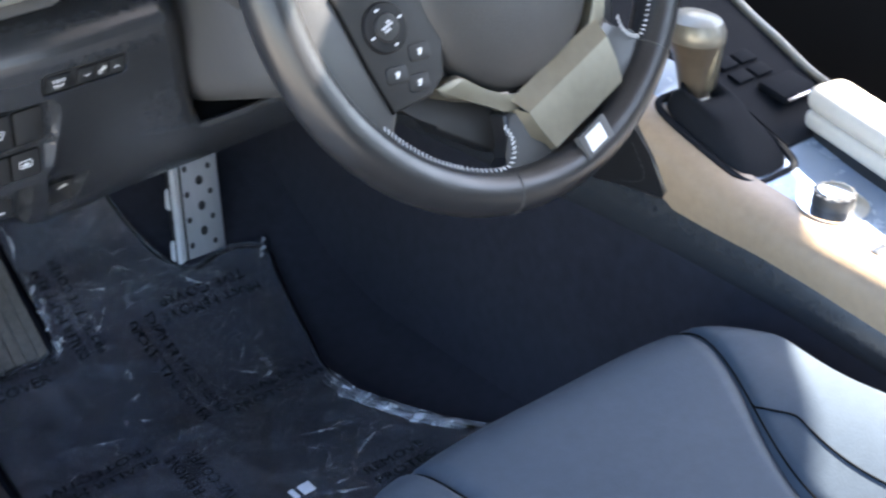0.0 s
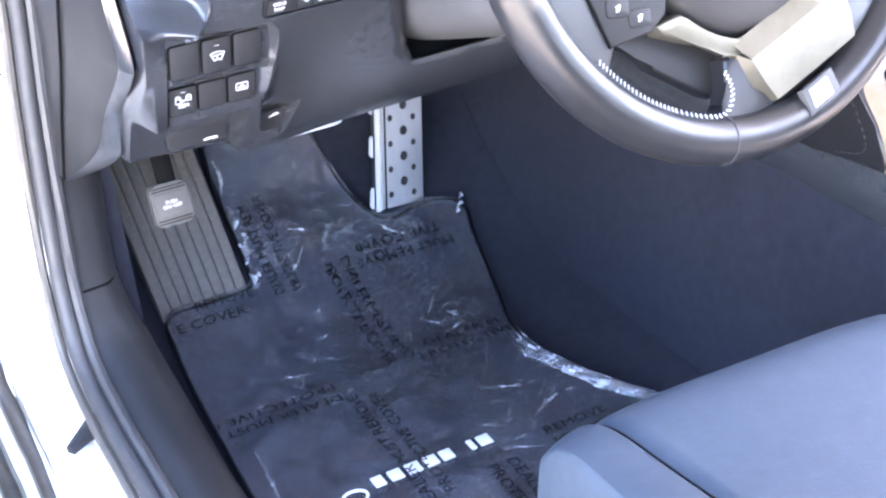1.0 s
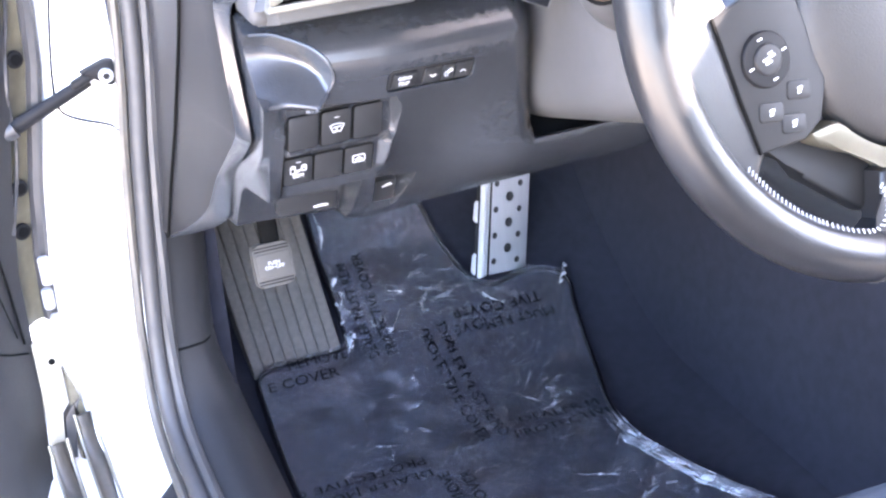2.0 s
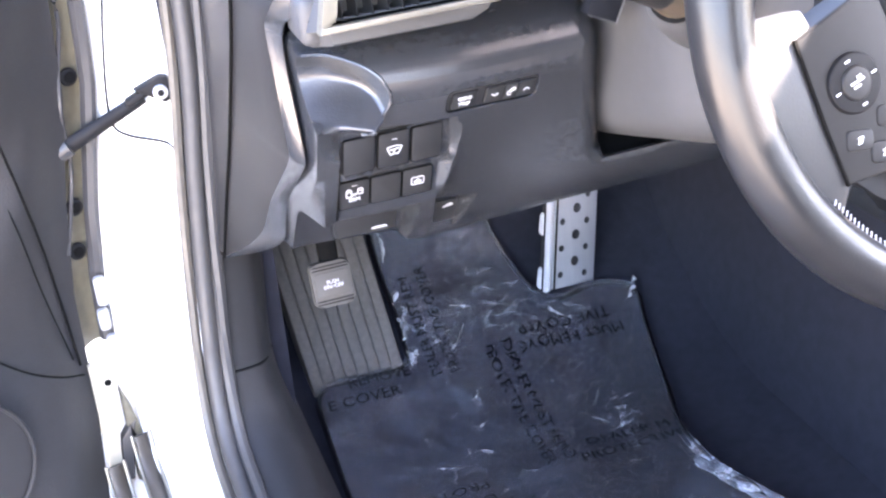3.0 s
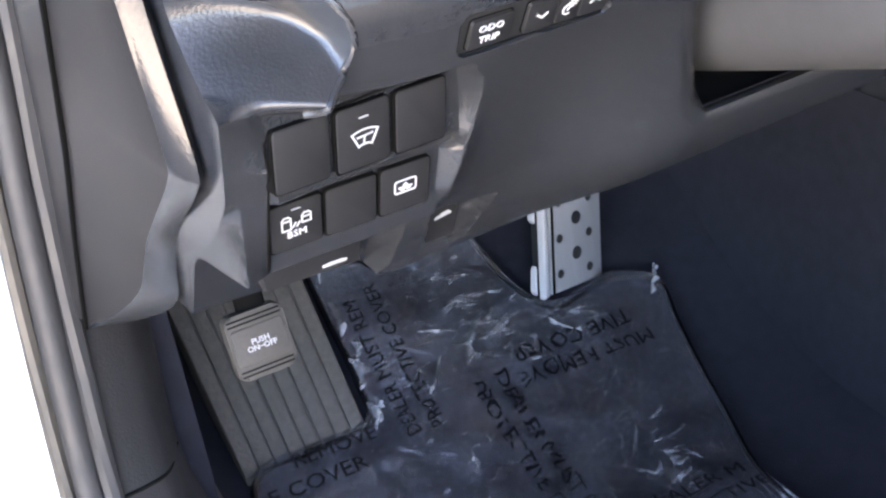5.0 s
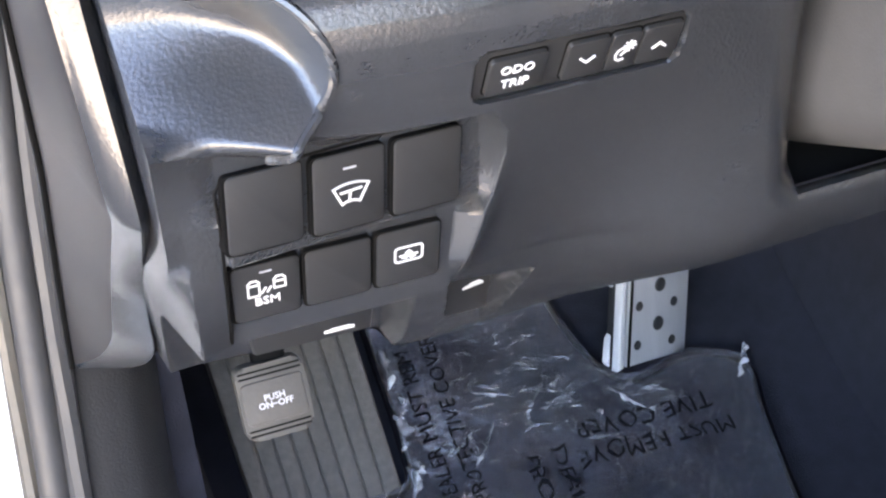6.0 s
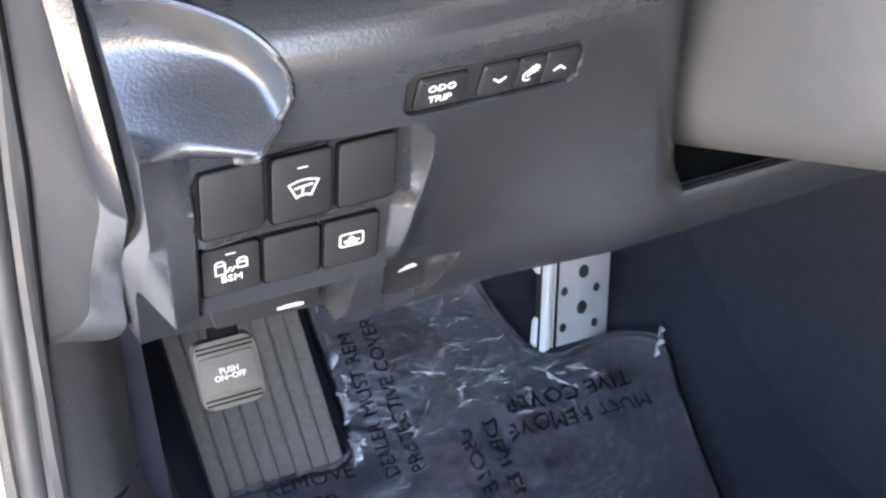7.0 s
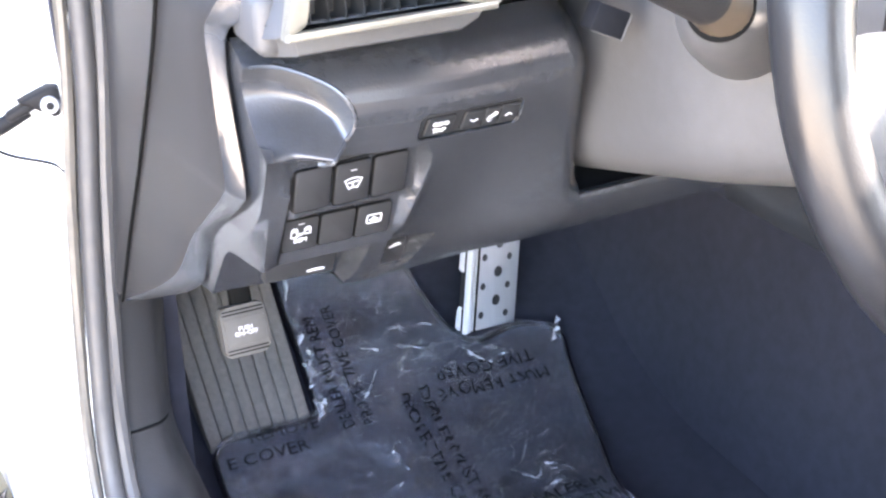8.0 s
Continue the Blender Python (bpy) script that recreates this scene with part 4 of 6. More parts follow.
def build_column():
    col = thing("steering_column", "grey plastic steering column cover", "steering column")
    rings = []
    for y in steps(0.805, 1.24, 26):
        zb = 0.746 - 0.285 * (y - 0.92)
        h, w = 0.146, 0.115 - 0.034 * ramp01(0.93, 0.80, y)
        ring = []
        for i in range(64):
            a = 2 * math.pi * i / 64
            c, s = math.cos(a), math.sin(a)
            px = math.copysign(abs(c) ** 0.36, c) * w
            pz = math.copysign(abs(s) ** 0.36, s) * h / 2
            ring.append((0.508 + px, y, zb + h / 2 + pz + 0.010 * (px / w) ** 2 * (1 if s < 0 else 0)))
        rings.append(ring)
    part("cover", loft(rings), SHROUD, col, angle=50)
    p0, p1 = Vector((0.425, 0.900, 0.862)), Vector((0.362, 0.848, 0.884))
    def cone(prof, bm=None):
        d = (p1 - p0).normalized()
        u = d.cross(Vector((0, 0, 1))).normalized()
        w = u.cross(d)
        return loft([[p0.lerp(p1, t) + (u * math.cos(2 * math.pi * i / 36) + w * math.sin(2 * math.pi * i / 36)) * r for i in range(36)] for t, r in prof], bm=bm)
    part("boss", cone([(0.0, 0.040), (0.5, 0.0335), (0.75, 0.028), (0.92, 0.022), (1.0, 0.0175), (0.99, 0.0160)]), SHROUD, col, "round stalk boss")
    part("boss_ring", cone([(0.985, 0.0178), (1.00, 0.0176), (1.005, 0.0172)]), GROOVE, col)
    # dark lever tab between the column and the dash
    m = axes((0.3655, 0.957, 0.8520), (1, 0, -0.42), (0.25, 0, 1))
    tab = part("tilt_tab", rbox((0.0235, 0.012, 0.0165), 0.0012, m @ pose(0, 0, 0, 90)), CONSOLE_DARK, col, "dark tab beside the column")
    part("tab_edge", tube([m @ Vector(p) for p in ((-0.0105, -0.0082, 0.0062), (0.0115, -0.0082, 0.0062), (0.0117, 0.0075, 0.0062))], 0.0005, 6), SHROUD, tab)
    stalk = thing("indicator_stalk", "dark plastic indicator stalk with pale tip beside the steering wheel", "stalk")
    a, b = Vector((0.366, 0.851, 0.8835)), Vector((0.2975, 0.826, 0.9165))
    d = b - a
    part("collar", tube([a - d * 0.02, a + d * 0.10, a + d * 0.22], 0.0172, 20, r_end=0.0135), KNOB, stalk, "brownish collar")
    part("arm", tube([a + d * t for t in steps(0.16, 0.82, 6)], 0.0138, 20, r_end=0.0134), DASH_SOFT, stalk)
    tip = [a + d * t for t in (0.79, 0.82, 0.87, 0.92, 0.96, 0.99, 1.0)]
    rr = (0.0125, 0.0135, 0.0138, 0.0134, 0.011, 0.006, 0.002)
    rings = []
    for p, r in zip(tip, rr):
        s = d.normalized().cross(Vector((0, 0, 1))).normalized()
        u = s.cross(d.normalized())
        rings.append([p + s * r * math.cos(2 * math.pi * k / 18) + u * r * math.sin(2 * math.pi * k / 18) for k in range(18)])
    part("tip", loft(rings), material("pale_grey_plastic", (0.24, 0.25, 0.27), 0.3), stalk, "pale grey rounded tip")
    bars = [(-0.0030 + 0.0012 * i, 0.0052 - 0.0042 * i, 0.0010 + 0.0004 * i, 0.0058 - 0.0042 * i) for i in range(3)]
    part("marks", moved(strokes(bars, 0.001), axes(a + d * 0.46 + Vector((0.0, -0.0146, 0.003)), -d, (0, 0.2, 1))), MARK, stalk)


build_column()


# ---- steering wheel ----
def build_wheel():
    yaw, tilt, turn = radians(3.8), radians(16.4), 19.0
    xa = Vector((math.cos(yaw), math.sin(yaw), 0))
    up = Vector((-math.sin(yaw) * math.sin(tilt), math.cos(yaw) * math.sin(tilt), math.cos(tilt)))
    M = axes((0.504, 0.758, 0.8856), xa, up) @ pose(0, 0, 0, 0, 0, turn)
    wheel = thing("steering_wheel", "black leather sports steering wheel with satin silver lower spoke", "steering wheel")
    R = 0.1705
    rings = []
    for i in range(96):
        a = 2 * math.pi * i / 96
        grip = 1 + 0.10 * sum(math.exp(-((a - radians(g) + math.pi) % (2 * math.pi) - math.pi) ** 2 / 0.03) for g in (35, 145))
        ring = []
        for k in range(18):
            b = 2 * math.pi * k / 18
            rad = R + 0.0165 * grip * math.cos(b)
            ring.append(M @ Vector((rad * math.cos(a), rad * math.sin(a), 0.0175 * grip * math.sin(b))))
        rings.append(ring)
    rings.append(rings[0])
    bm = loft(rings, caps=False)
    bmesh.ops.remove_doubles(bm, verts=bm.verts[:], dist=1e-5)
    part("rim", bm, LEATHER, wheel)
    # seams across the grip and stitches round the inner edge
    for ang in (240, 300):
        a = radians(ang)
        loop = [M @ Vector(((R + 0.0168 * math.cos(b)) * math.cos(a), (R + 0.0168 * math.cos(b)) * math.sin(a), 0.0178 * math.sin(b))) for b in steps(0, 2 * math.pi, 20)]
        part("seam", tube(loop, 0.0004, 5), SHROUD, wheel)
    for s in (-1, 1):
        line = [M @ Vector((-s * p.x, p.y, p.z)) for p in smooth_path([(-0.1455, -0.049, 0.0075), (-0.1370, -0.0702, 0.0075), (-0.1250, -0.0913, 0.0075), (-0.1105, -0.1085, 0.008), (-0.0965, -0.1212, 0.008), (-0.0816, -0.1302, 0.0085), (-0.0720, -0.1275, 0.009), (-0.0662, -0.1180, 0.009), (-0.0665, -0.107, 0.009)], 14)]
        walk_d = 0.0
        for p, q in zip(line, line[1:]):
            walk_d += (q - p).length
            if walk_d > 0.0030:
                walk_d = 0.0
                d = (q - p).normalized()
                out = d.cross((M.to_3x3() @ Vector((0, 0, 1)))).normalized()
                part("stitch", tube([p - d * 0.0009 - out * 0.0014, p + d * 0.0009 + out * 0.0014], 0.00055, 5), THREAD, wheel)
    # hub behind, airbag cover in front
    def local(outline, depth, z, bevel, seg=3):
        return prism(outline, depth, M @ Matrix.Translation((0, 0, z)), bevel, seg=seg)
    part("hub", local(oval(0.070, 0.072, 36, 0, -0.012), 0.06, -0.022, 0.004), SHROUD, wheel)
    bag = []
    for i in range(96):
        a = 2 * math.pi * i / 96
        rx, ry = 0.080, (0.088 if math.sin(a) < 0 else 0.070)
        bag.append((rx * abs(math.cos(a)) ** 0.92 * (1 if math.cos(a) >= 0 else -1), -0.018 + ry * abs(math.sin(a)) ** 0.95 * (1 if math.sin(a) >= 0 else -1)))
    rings = []
    for k, (s, z) in enumerate(((1.0, -0.024), (1.0, -0.006), (0.985, -0.001), (0.95, 0.0035), (0.85, 0.009), (0.65, 0.0145), (0.4, 0.018), (0.15, 0.019), (0.02, 0.019))):
        rings.append([M @ Vector((x * s, -0.018 + (y + 0.018) * s, z)) for x, y in bag])
    part("airbag_cover", loft(rings), AIRBAG, wheel, "dark grey rounded airbag cover", angle=60)
    part("emblem_ring", tube([M @ Vector((0.020 * math.cos(a), 0.014 * math.sin(a) + 0.004, 0.0195)) for a in steps(0, 2 * math.pi, 32)], 0.0022, 8), CHROME, wheel, "plain chrome oval ring")
    # satin lower spoke: arms under the airbag, a raised block and two side facets
    arc = [(0.0835 * math.sin(radians(a)), -0.018 - 0.0915 * math.cos(radians(a))) for a in range(-64, 65, 4)]
    v = [(-0.096, -0.0547)] + arc + [(0.096, -0.0547), (0.0936, -0.0632), (0.080, -0.0755), (0.0657, -0.0869), (0.0560, -0.0985), (0.0520, -0.1075), (-0.0520, -0.1075), (-0.0560, -0.0985), (-0.0657, -0.0869), (-0.080, -0.0755), (-0.0936, -0.0632)]
    part("lower_spoke", local(v, 0.020, 0.0062, 0.0028, 2), CHAMPAGNE, wheel, "satin champagne lower spoke trim")
    def strip(bm, rows):
        g = [[bm.verts.new(M @ Vector(p)) for p in r] for r in rows]
        for a, b in zip(g, g[1:]):
            for i in range(len(a) - 1):
                bm.faces.new((a[i], a[i + 1], b[i + 1], b[i]))
    for s in (-1, 1):
        bm = bmesh.new()
        strip(bm, [[(s * 0.0530, -0.1000, 0.0030), (s * 0.0598, -0.1040, -0.006)], [(s * 0.0455, -0.1115, 0.0125), (s * 0.0585, -0.1160, -0.006)],
               [(s * 0.0440, -0.1290, 0.0130), (s * 0.0565, -0.1285, -0.004)], [(s * 0.0400, -0.1452, 0.0125), (s * 0.0410, -0.1470, 0.000)]])
        part("side_facet", bm, CHAMPAGNE, wheel, angle=25)
    bm = bmesh.new()
    strip(bm, [[(k * 0.0500, -0.0965, 0.0058) for k in (-1, 0, 1)], [(k * 0.0460, -0.1105, 0.0128) for k in (-1, 0, 1)], [(k * 0.0440, -0.1290, 0.0134) for k in (-1, 0, 1)], [(k * 0.0400, -0.1450, 0.0128) for k in (-1, 0, 1)], [(k * 0.0400, -0.1470, 0.000) for k in (-1, 0, 1)]])
    part("spoke_face", bm, CHAMPAGNE, wheel, "raised satin block", angle=20)
    bridge = [(-0.0655, -0.1150), (-0.060, -0.102), (0.060, -0.102), (0.0655, -0.1150), (0.0725, -0.1285), (0.084, -0.1325), (0.100, -0.150), (-0.100, -0.150), (-0.084, -0.1325), (-0.0725, -0.1285)]
    part("spoke_return", local(bridge[::-1], 0.018, 0.0055, 0.005), LEATHER, wheel, "leather below the spoke")
    # dark rear shell seen through the openings
    for s in (-1, 1):
        shell = [(s * x, y) for x, y in ((-0.128, -0.046), (-0.1066, -0.0674), (-0.1029, -0.0823), (-0.0719, -0.1239), (-0.050, -0.120), (-0.050, -0.060), (-0.080, -0.040))]
        part("rear_shell", local(shell if s < 0 else shell[::-1], 0.012, -0.010, 0.003), PAD, wheel)
    # side spokes with leather thumb rests and control pads
    for s in (-1, 1):
        def side(pts):
            q = [(s * -x, y) for x, y in pts]
            return q if s < 0 else q[::-1]
        thumb = side([(-0.160, 0.060), (-0.112, 0.046), (-0.104, -0.002), (-0.124, -0.050), (-0.144, -0.068), (-0.166, -0.040), (-0.168, 0.02)])
        part("thumb_rest", local(thumb, 0.022, 0.0045, 0.009, 4), THUMB, wheel)
        pad = side([(-0.127, 0.036), (-0.070, 0.040), (-0.070, -0.030), (-0.0848, -0.052), (-0.100, -0.0565), (-0.1325, -0.0485), (-0.1312, -0.014)])
        pd = part("control_pad", local(pad, 0.024, 0.0055, 0.002), PAD, wheel, "black control pad with keys")
        cx = s * 0.1055
        part("ring", local(oval(0.0165, 0.0165, 32, cx, -0.001), 0.004, 0.0085, 0.0015), METAL_DARK, pd)
        part("ring_key", local(oval(0.0095, 0.0095, 28, cx, -0.001), 0.004, 0.0100, 0.0015), PAD, pd, "round centre key")
        part("ring_symbol", moved(strokes([(-0.004, 0.001, 0.004, 0.001), (-0.003, -0.0015, 0.0005, -0.0015), (0.001, 0.003, 0.003, 0.003)], 0.0013), M @ Matrix.Translation((cx, -0.001, 0.0103))), GREY_MARK, pd)
        for dx, dy in ((0.0125, 0), (-0.0125, 0), (0, 0.0125), (0, -0.0125)):
            part("ring_mark", moved(strokes([(-0.0012, 0, 0.0012, 0)], 0.0009), M @ Matrix.Translation((cx + dx, dy - 0.001, 0.0087))), MARK, pd)
        for kx, ky in ((0.1153, -0.0300), (0.0920, -0.0278), (0.1039, -0.0435)):
            k = rrect(0.0175, 0.0115, 0.003)
            part("key", prism(k, 0.003, M @ Matrix.Translation((s * kx, ky, 0.0064)) @ pose(0, 0, 0, 0, 0, s * 24), 0.001), PAD, pd)
            part("key_mark", moved(strokes([(-0.002, -0.0012, 0.0005, 0.0013), (-0.0005, -0.0014, 0.002, 0.0010), (-0.001, 0.0014, 0.001, 0.0014)], 0.0008), M @ Matrix.Translation((s * kx, ky, 0.0067))), MARK, pd)
        if s < 0:
            part("key_edge", local([(-0.1330, -0.0480), (-0.1318, -0.0480), (-0.1305, -0.014), (-0.1265, 0.036), (-0.1280, 0.036), (-0.1320, -0.014)], 0.01, 0.0065, 0), GROOVE, pd)
    # badge plate on the rim below the spoke
    bm = axes((0, 0, 0), (1, 0, 0), (0, 1, 0))
    B = M @ Matrix.Translation((-0.0085, -0.1585, 0.0180)) @ pose(0, 0, 0, -14)
    part("badge_base", prism([(-0.0165, -0.0088), (0.0135, -0.0088), (0.0165, 0.0088), (-0.0135, 0.0088)], 0.006, B, 0.0012), SHROUD, wheel, "grey badge surround")
    part("badge", prism([(-0.0115, -0.0060), (0.0060, -0.0060), (0.0085, 0.0060), (-0.0085, 0.0060)], 0.002, B @ Matrix.Translation((0, 0, 0.0012)), 0.0006), MARK, wheel, "plain silver badge plate")
    # shaft that joins wheel and column
    part("shaft", prism(oval(0.045, 0.045, 28, 0, -0.01), 0.09, M @ Matrix.Translation((0, 0, -0.03)), 0), SHROUD, wheel)


build_wheel()


# ---- footwell ----
def build_footrest():
    rest = thing("footrest", "ribbed grey-black rubber footrest against the side of the footwell", "footrest")
    up = Vector((-0.010, math.cos(radians(55)), math.sin(radians(55))))
    m = axes((0.2605, 1.412, 0.322), (1, 0.03, 0.05), up)
    part("base", prism([(-0.056, -0.004), (0.055, 0.0), (0.054, 0.32), (-0.066, 0.32)], 0.03, m, 0.003), RUBBER, rest)
    for i in range(8):
        x0, x1 = -0.0550 + 0.01375 * i, -0.0550 + 0.01375 * i + 0.0122
        k = -0.010 * (1 - i / 7)
        part("rib", prism([(x0, 0.002), (x1, 0.002 + 0.0008 * i), (x1 + k, 0.315), (x0 + k, 0.315)], 0.006, m @ Matrix.Translation((0, 0, 0.0030)), 0.0012), RUBBER, rest)


build_footrest()


def build_parking_brake():
    ped = thing("parking_brake_pedal", "grey rubber parking brake pedal on a black arm", "pedal")
    m = axes((0.216, 1.263, 0.531), (1, 0.05, 0.0), (0, 0.30, 0.95))
    pad = part("pad", prism(rrect(0.040, 0.044, 0.006, 5), 0.012, m, 0.003), PAD_RUBBER, ped, "grey rubber pedal pad")
    for y in (0.0185, 0.0155, -0.0155, -0.0185):
        part("groove", moved(strokes([(-0.0175, y, 0.0175, y)], 0.0011), m @ Matrix.Translation((0, 0, 0.0001))), GROOVE, pad)
    part("plate", prism(rrect(0.036, 0.025, 0.003), 0.004, m @ Matrix.Translation((0, 0, 0.0012)), 0.001), PAD_RUBBER, pad)
    part("lettering", moved(lettering("PUSH\nON  OFF", 0.0052, bold=0.00010), m @ Matrix.Translation((0, 0, 0.0014))), GREY_MARK, pad)
    part("arrow", moved(strokes([(-0.0014, 0, 0.0014, 0)], 0.0006), m @ Matrix.Translation((-0.0008, -0.0020, 0.0014))), GREY_MARK, pad)
    part("arm", tube(smooth_path([(0.217, 1.272, 0.535), (0.218, 1.29, 0.575), (0.220, 1.33, 0.63), (0.222, 1.42, 0.68)], 6), 0.010, 10, 0.6), GROOVE, ped)


build_parking_brake()


def build_accelerator():
    ped = thing("accelerator_pedal", "drilled aluminium accelerator pedal with black rubber studs", "pedal")
    bl, br = Vector((0.518, 1.444, 0.364)), Vector((0.585, 1.466, 0.350))
    m = axes(bl, br - bl, (-0.03, 0.10, 1.0))
    w, h = (br - bl).length, 0.24
    part("plate", prism([(0.004, 0), (w, 0.001), (w - 0.002, h), (0.002, h)], 0.012, m, 0.003), DRILLED, ped, "brushed aluminium plate")
    part("edge", prism([(-0.0050, -0.003), (0.0020, -0.001), (0.0015, h), (-0.0045, h)], 0.008, m @ Matrix.Translation((0, 0, -0.002)), 0.003), ALU, ped, "bright bevelled side edge")
    part("side", rbox((0.012, h * 0.9, 0.012), 0.003, m @ Matrix.Translation((0.004, h / 2 + 0.01, -0.016))), SWITCH, ped)
    part("plate_gap", rbox((0.0022, h, 0.002), 0.0005, m @ Matrix.Translation((0.0036, h / 2, 0.0002))), GROOVE, ped)
    for i in range(6):
        y = 0.033 + 0.0335 * i
        part("stud", prism(oval(0.0060, 0.0062, 16, w / 2, y), 0.004, m @ Matrix.Translation((0, 0, 0.0012)), 0.001), SWITCH, ped)
    for i in range(7):
        for x, y in ((0.0130, 0.018), (w - 0.0185, 0.0155)):
            part("stud", prism(oval(0.0040, 0.0042, 12, x, y + 0.0335 * i), 0.004, m @ Matrix.Translation((0, 0, 0.0010)), 0.0008), SWITCH, ped)
    for y in (0.004, 0.072, 0.128, 0.180):
        part("side_tab", prism([(-0.0105, y), (-0.0070, y - 0.004), (-0.0070, y + 0.024), (-0.0095, y + 0.020)], 0.006, m @ Matrix.Translation((0, 0, -0.010)), 0.0015), ALU, ped, "bright side tab")
    part("arm", tube([(0.55, 1.50, 0.50), (0.55, 1.58, 0.62), (0.55, 1.68, 0.70)], 0.012, 10), METAL_DARK, ped)


build_accelerator()


def build_brake():
    ped = thing("brake_pedal", "wide aluminium brake pedal below the dash", "pedal")
    m = axes((0.402, 1.380, 0.555), (1, 0.05, 0.0), (0, 0.35, 0.94))
    part("pad", prism(rrect(0.118, 0.062, 0.022, 8), 0.006, m, 0.002), ALU, ped, "aluminium pad")
    part("backing", prism(rrect(0.112, 0.056, 0.010, 5), 0.014, m @ Matrix.Translation((0, 0, -0.006)), 0.002), RUBBER, ped)
    for x in (-0.045, -0.022, 0.0, 0.022, 0.045):
        for y in (-0.014, 0.014):
            part("stud", prism(oval(0.005, 0.005, 12, x, y), 0.003, m @ Matrix.Translation((0, 0, 0.001)), 0.0008), SWITCH, ped)
    part("arm", tube(smooth_path([(0.41, 1.39, 0.54), (0.42, 1.43, 0.62), (0.43, 1.55, 0.76)], 6), 0.012, 10), METAL_DARK, ped)


build_brake()

MAT_EDGE = smooth_path([(0.205, 0.62, 0), (0.203, 1.0, 0), (0.205, 1.33, 0), (0.212, 1.405, 0), (0.265, 1.412, 0), (0.318, 1.418, 0), (0.326, 1.46, 0), (0.330, 1.60, 0), (0.40, 1.612, 0), (0.458, 1.605, 0), (0.478, 1.54, 0), (0.497, 1.480, 0), (0.525, 1.452, 0), (0.575, 1.458, 0), (0.612, 1.452, 0),
                        (0.630, 1.436, 0), (0.622, 1.40, 0), (0.600, 1.30, 0), (0.578, 1.215, 0), (0.584, 1.12, 0), (0.612, 1.04, 0), (0.655, 0.97, 0), (0.67, 0.80, 0), (0.66, 0.62, 0)], 5)


def in_outline(x, y, pts):
    odd = False
    for a, b in zip(pts, pts[1:] + pts[:1]):
        if (a.y > y) != (b.y > y) and x < a.x + (y - a.y) * (b.x - a.x) / (b.y - a.y):
            odd = not odd
    return odd


def mat_z(x, y):
    return floor_z(min(x, 0.62), y) + 0.008


def outlined_sheet(pts, step, zfn, thick=0.0):
    """A sheet that fills an outline on the floor, its border drawn along the outline."""
    bm = bmesh.new()
    xs = [p.x for p in pts]
    ys = [p.y for p in pts]
    border = [bm.verts.new((p.x, p.y, 0)) for p in pts]
    face = bm.faces.new(border)
    for axis, lo, hi in ((0, min(xs), max(xs)), (1, min(ys), max(ys))):
        v = lo + step
        while v < hi:
            co, no = ((v, 0, 0), (1, 0, 0)) if axis == 0 else ((0, v, 0), (0, 1, 0))
            bmesh.ops.bisect_plane(bm, geom=bm.verts[:] + bm.edges[:] + bm.faces[:], plane_co=co, plane_no=no, dist=1e-6)
            v += step
    for v in bm.verts:
        v.co.z = zfn(v.co.x, v.co.y)
    if thick:
        rim = [e for e in bm.edges if e.is_boundary]
        out = bmesh.ops.extrude_edge_only(bm, edges=rim)
        for v in out["geom"]:
            if isinstance(v, bmesh.types.BMVert):
                v.co.z -= thick
    return bm


def build_mat():
    mat = thing("floor_mat", "dark fabric driver's floor mat on the carpet", "floor mat")
    part("pile", outlined_sheet(MAT_EDGE, 0.02, mat_z, 0.012), MAT_PILE, mat)
    part("binding", tube([(p.x, p.y, mat_z(p.x, p.y) - 0.002) for p in MAT_EDGE + MAT_EDGE[:1]], 0.0036, 8), INK, mat, "black bound edge")
    # plain pale bars where the maker's name stands
    m = axes((0.0, 1.018, mat_z(0.4, 1.0) + 0.0090), (1, 0.03, 0), (-0.03, 1, 0))
    for x, w in ((0.318, 0.012), (0.337, 0.014), (0.357, 0.015), (0.377, 0.014), (0.395, 0.013), (0.424, 0.006), (0.439, 0.014)):
        part("name_bar", rbox((w, 0.016, 0.002), 0.0006, m @ Matrix.Translation((x, 0, 0))), MARK, mat, "raised pale bar")
    part("emblem", tube([m @ Vector((0.288 + 0.013 * math.cos(a), -0.01 + 0.010 * math.sin(a), 0)) for a in steps(0, 2 * math.pi, 24)], 0.0016, 6), MARK, mat)
    return mat


build_mat()


def film_z(x, y):
    z = mat_z(x, y) + 0.0052
    a = noise.noise((x * 22 + 3, y * 14, 0.5))
    b = noise.noise((x * 30 + y * 22, y * 9 - x * 8, 3.5))
    z += 0.0020 * (1 - abs(a)) ** 7 + 0.0017 * (1 - abs(b)) ** 9 + 0.0014 * noise.noise((x * 38, y * 38, 2)) ** 2
    for cx, cy, r in ((0.47, 1.40, 0.10), (0.42, 1.36, 0.09), (0.44, 1.28, 0.07)):
        k = math.exp(-((x - cx) ** 2 + (y - cy) ** 2) / r ** 2)
        z += k * 0.004 * (1 - abs(noise.noise((x * 60 + y * 30, y * 50, 5)))) ** 5
    return z


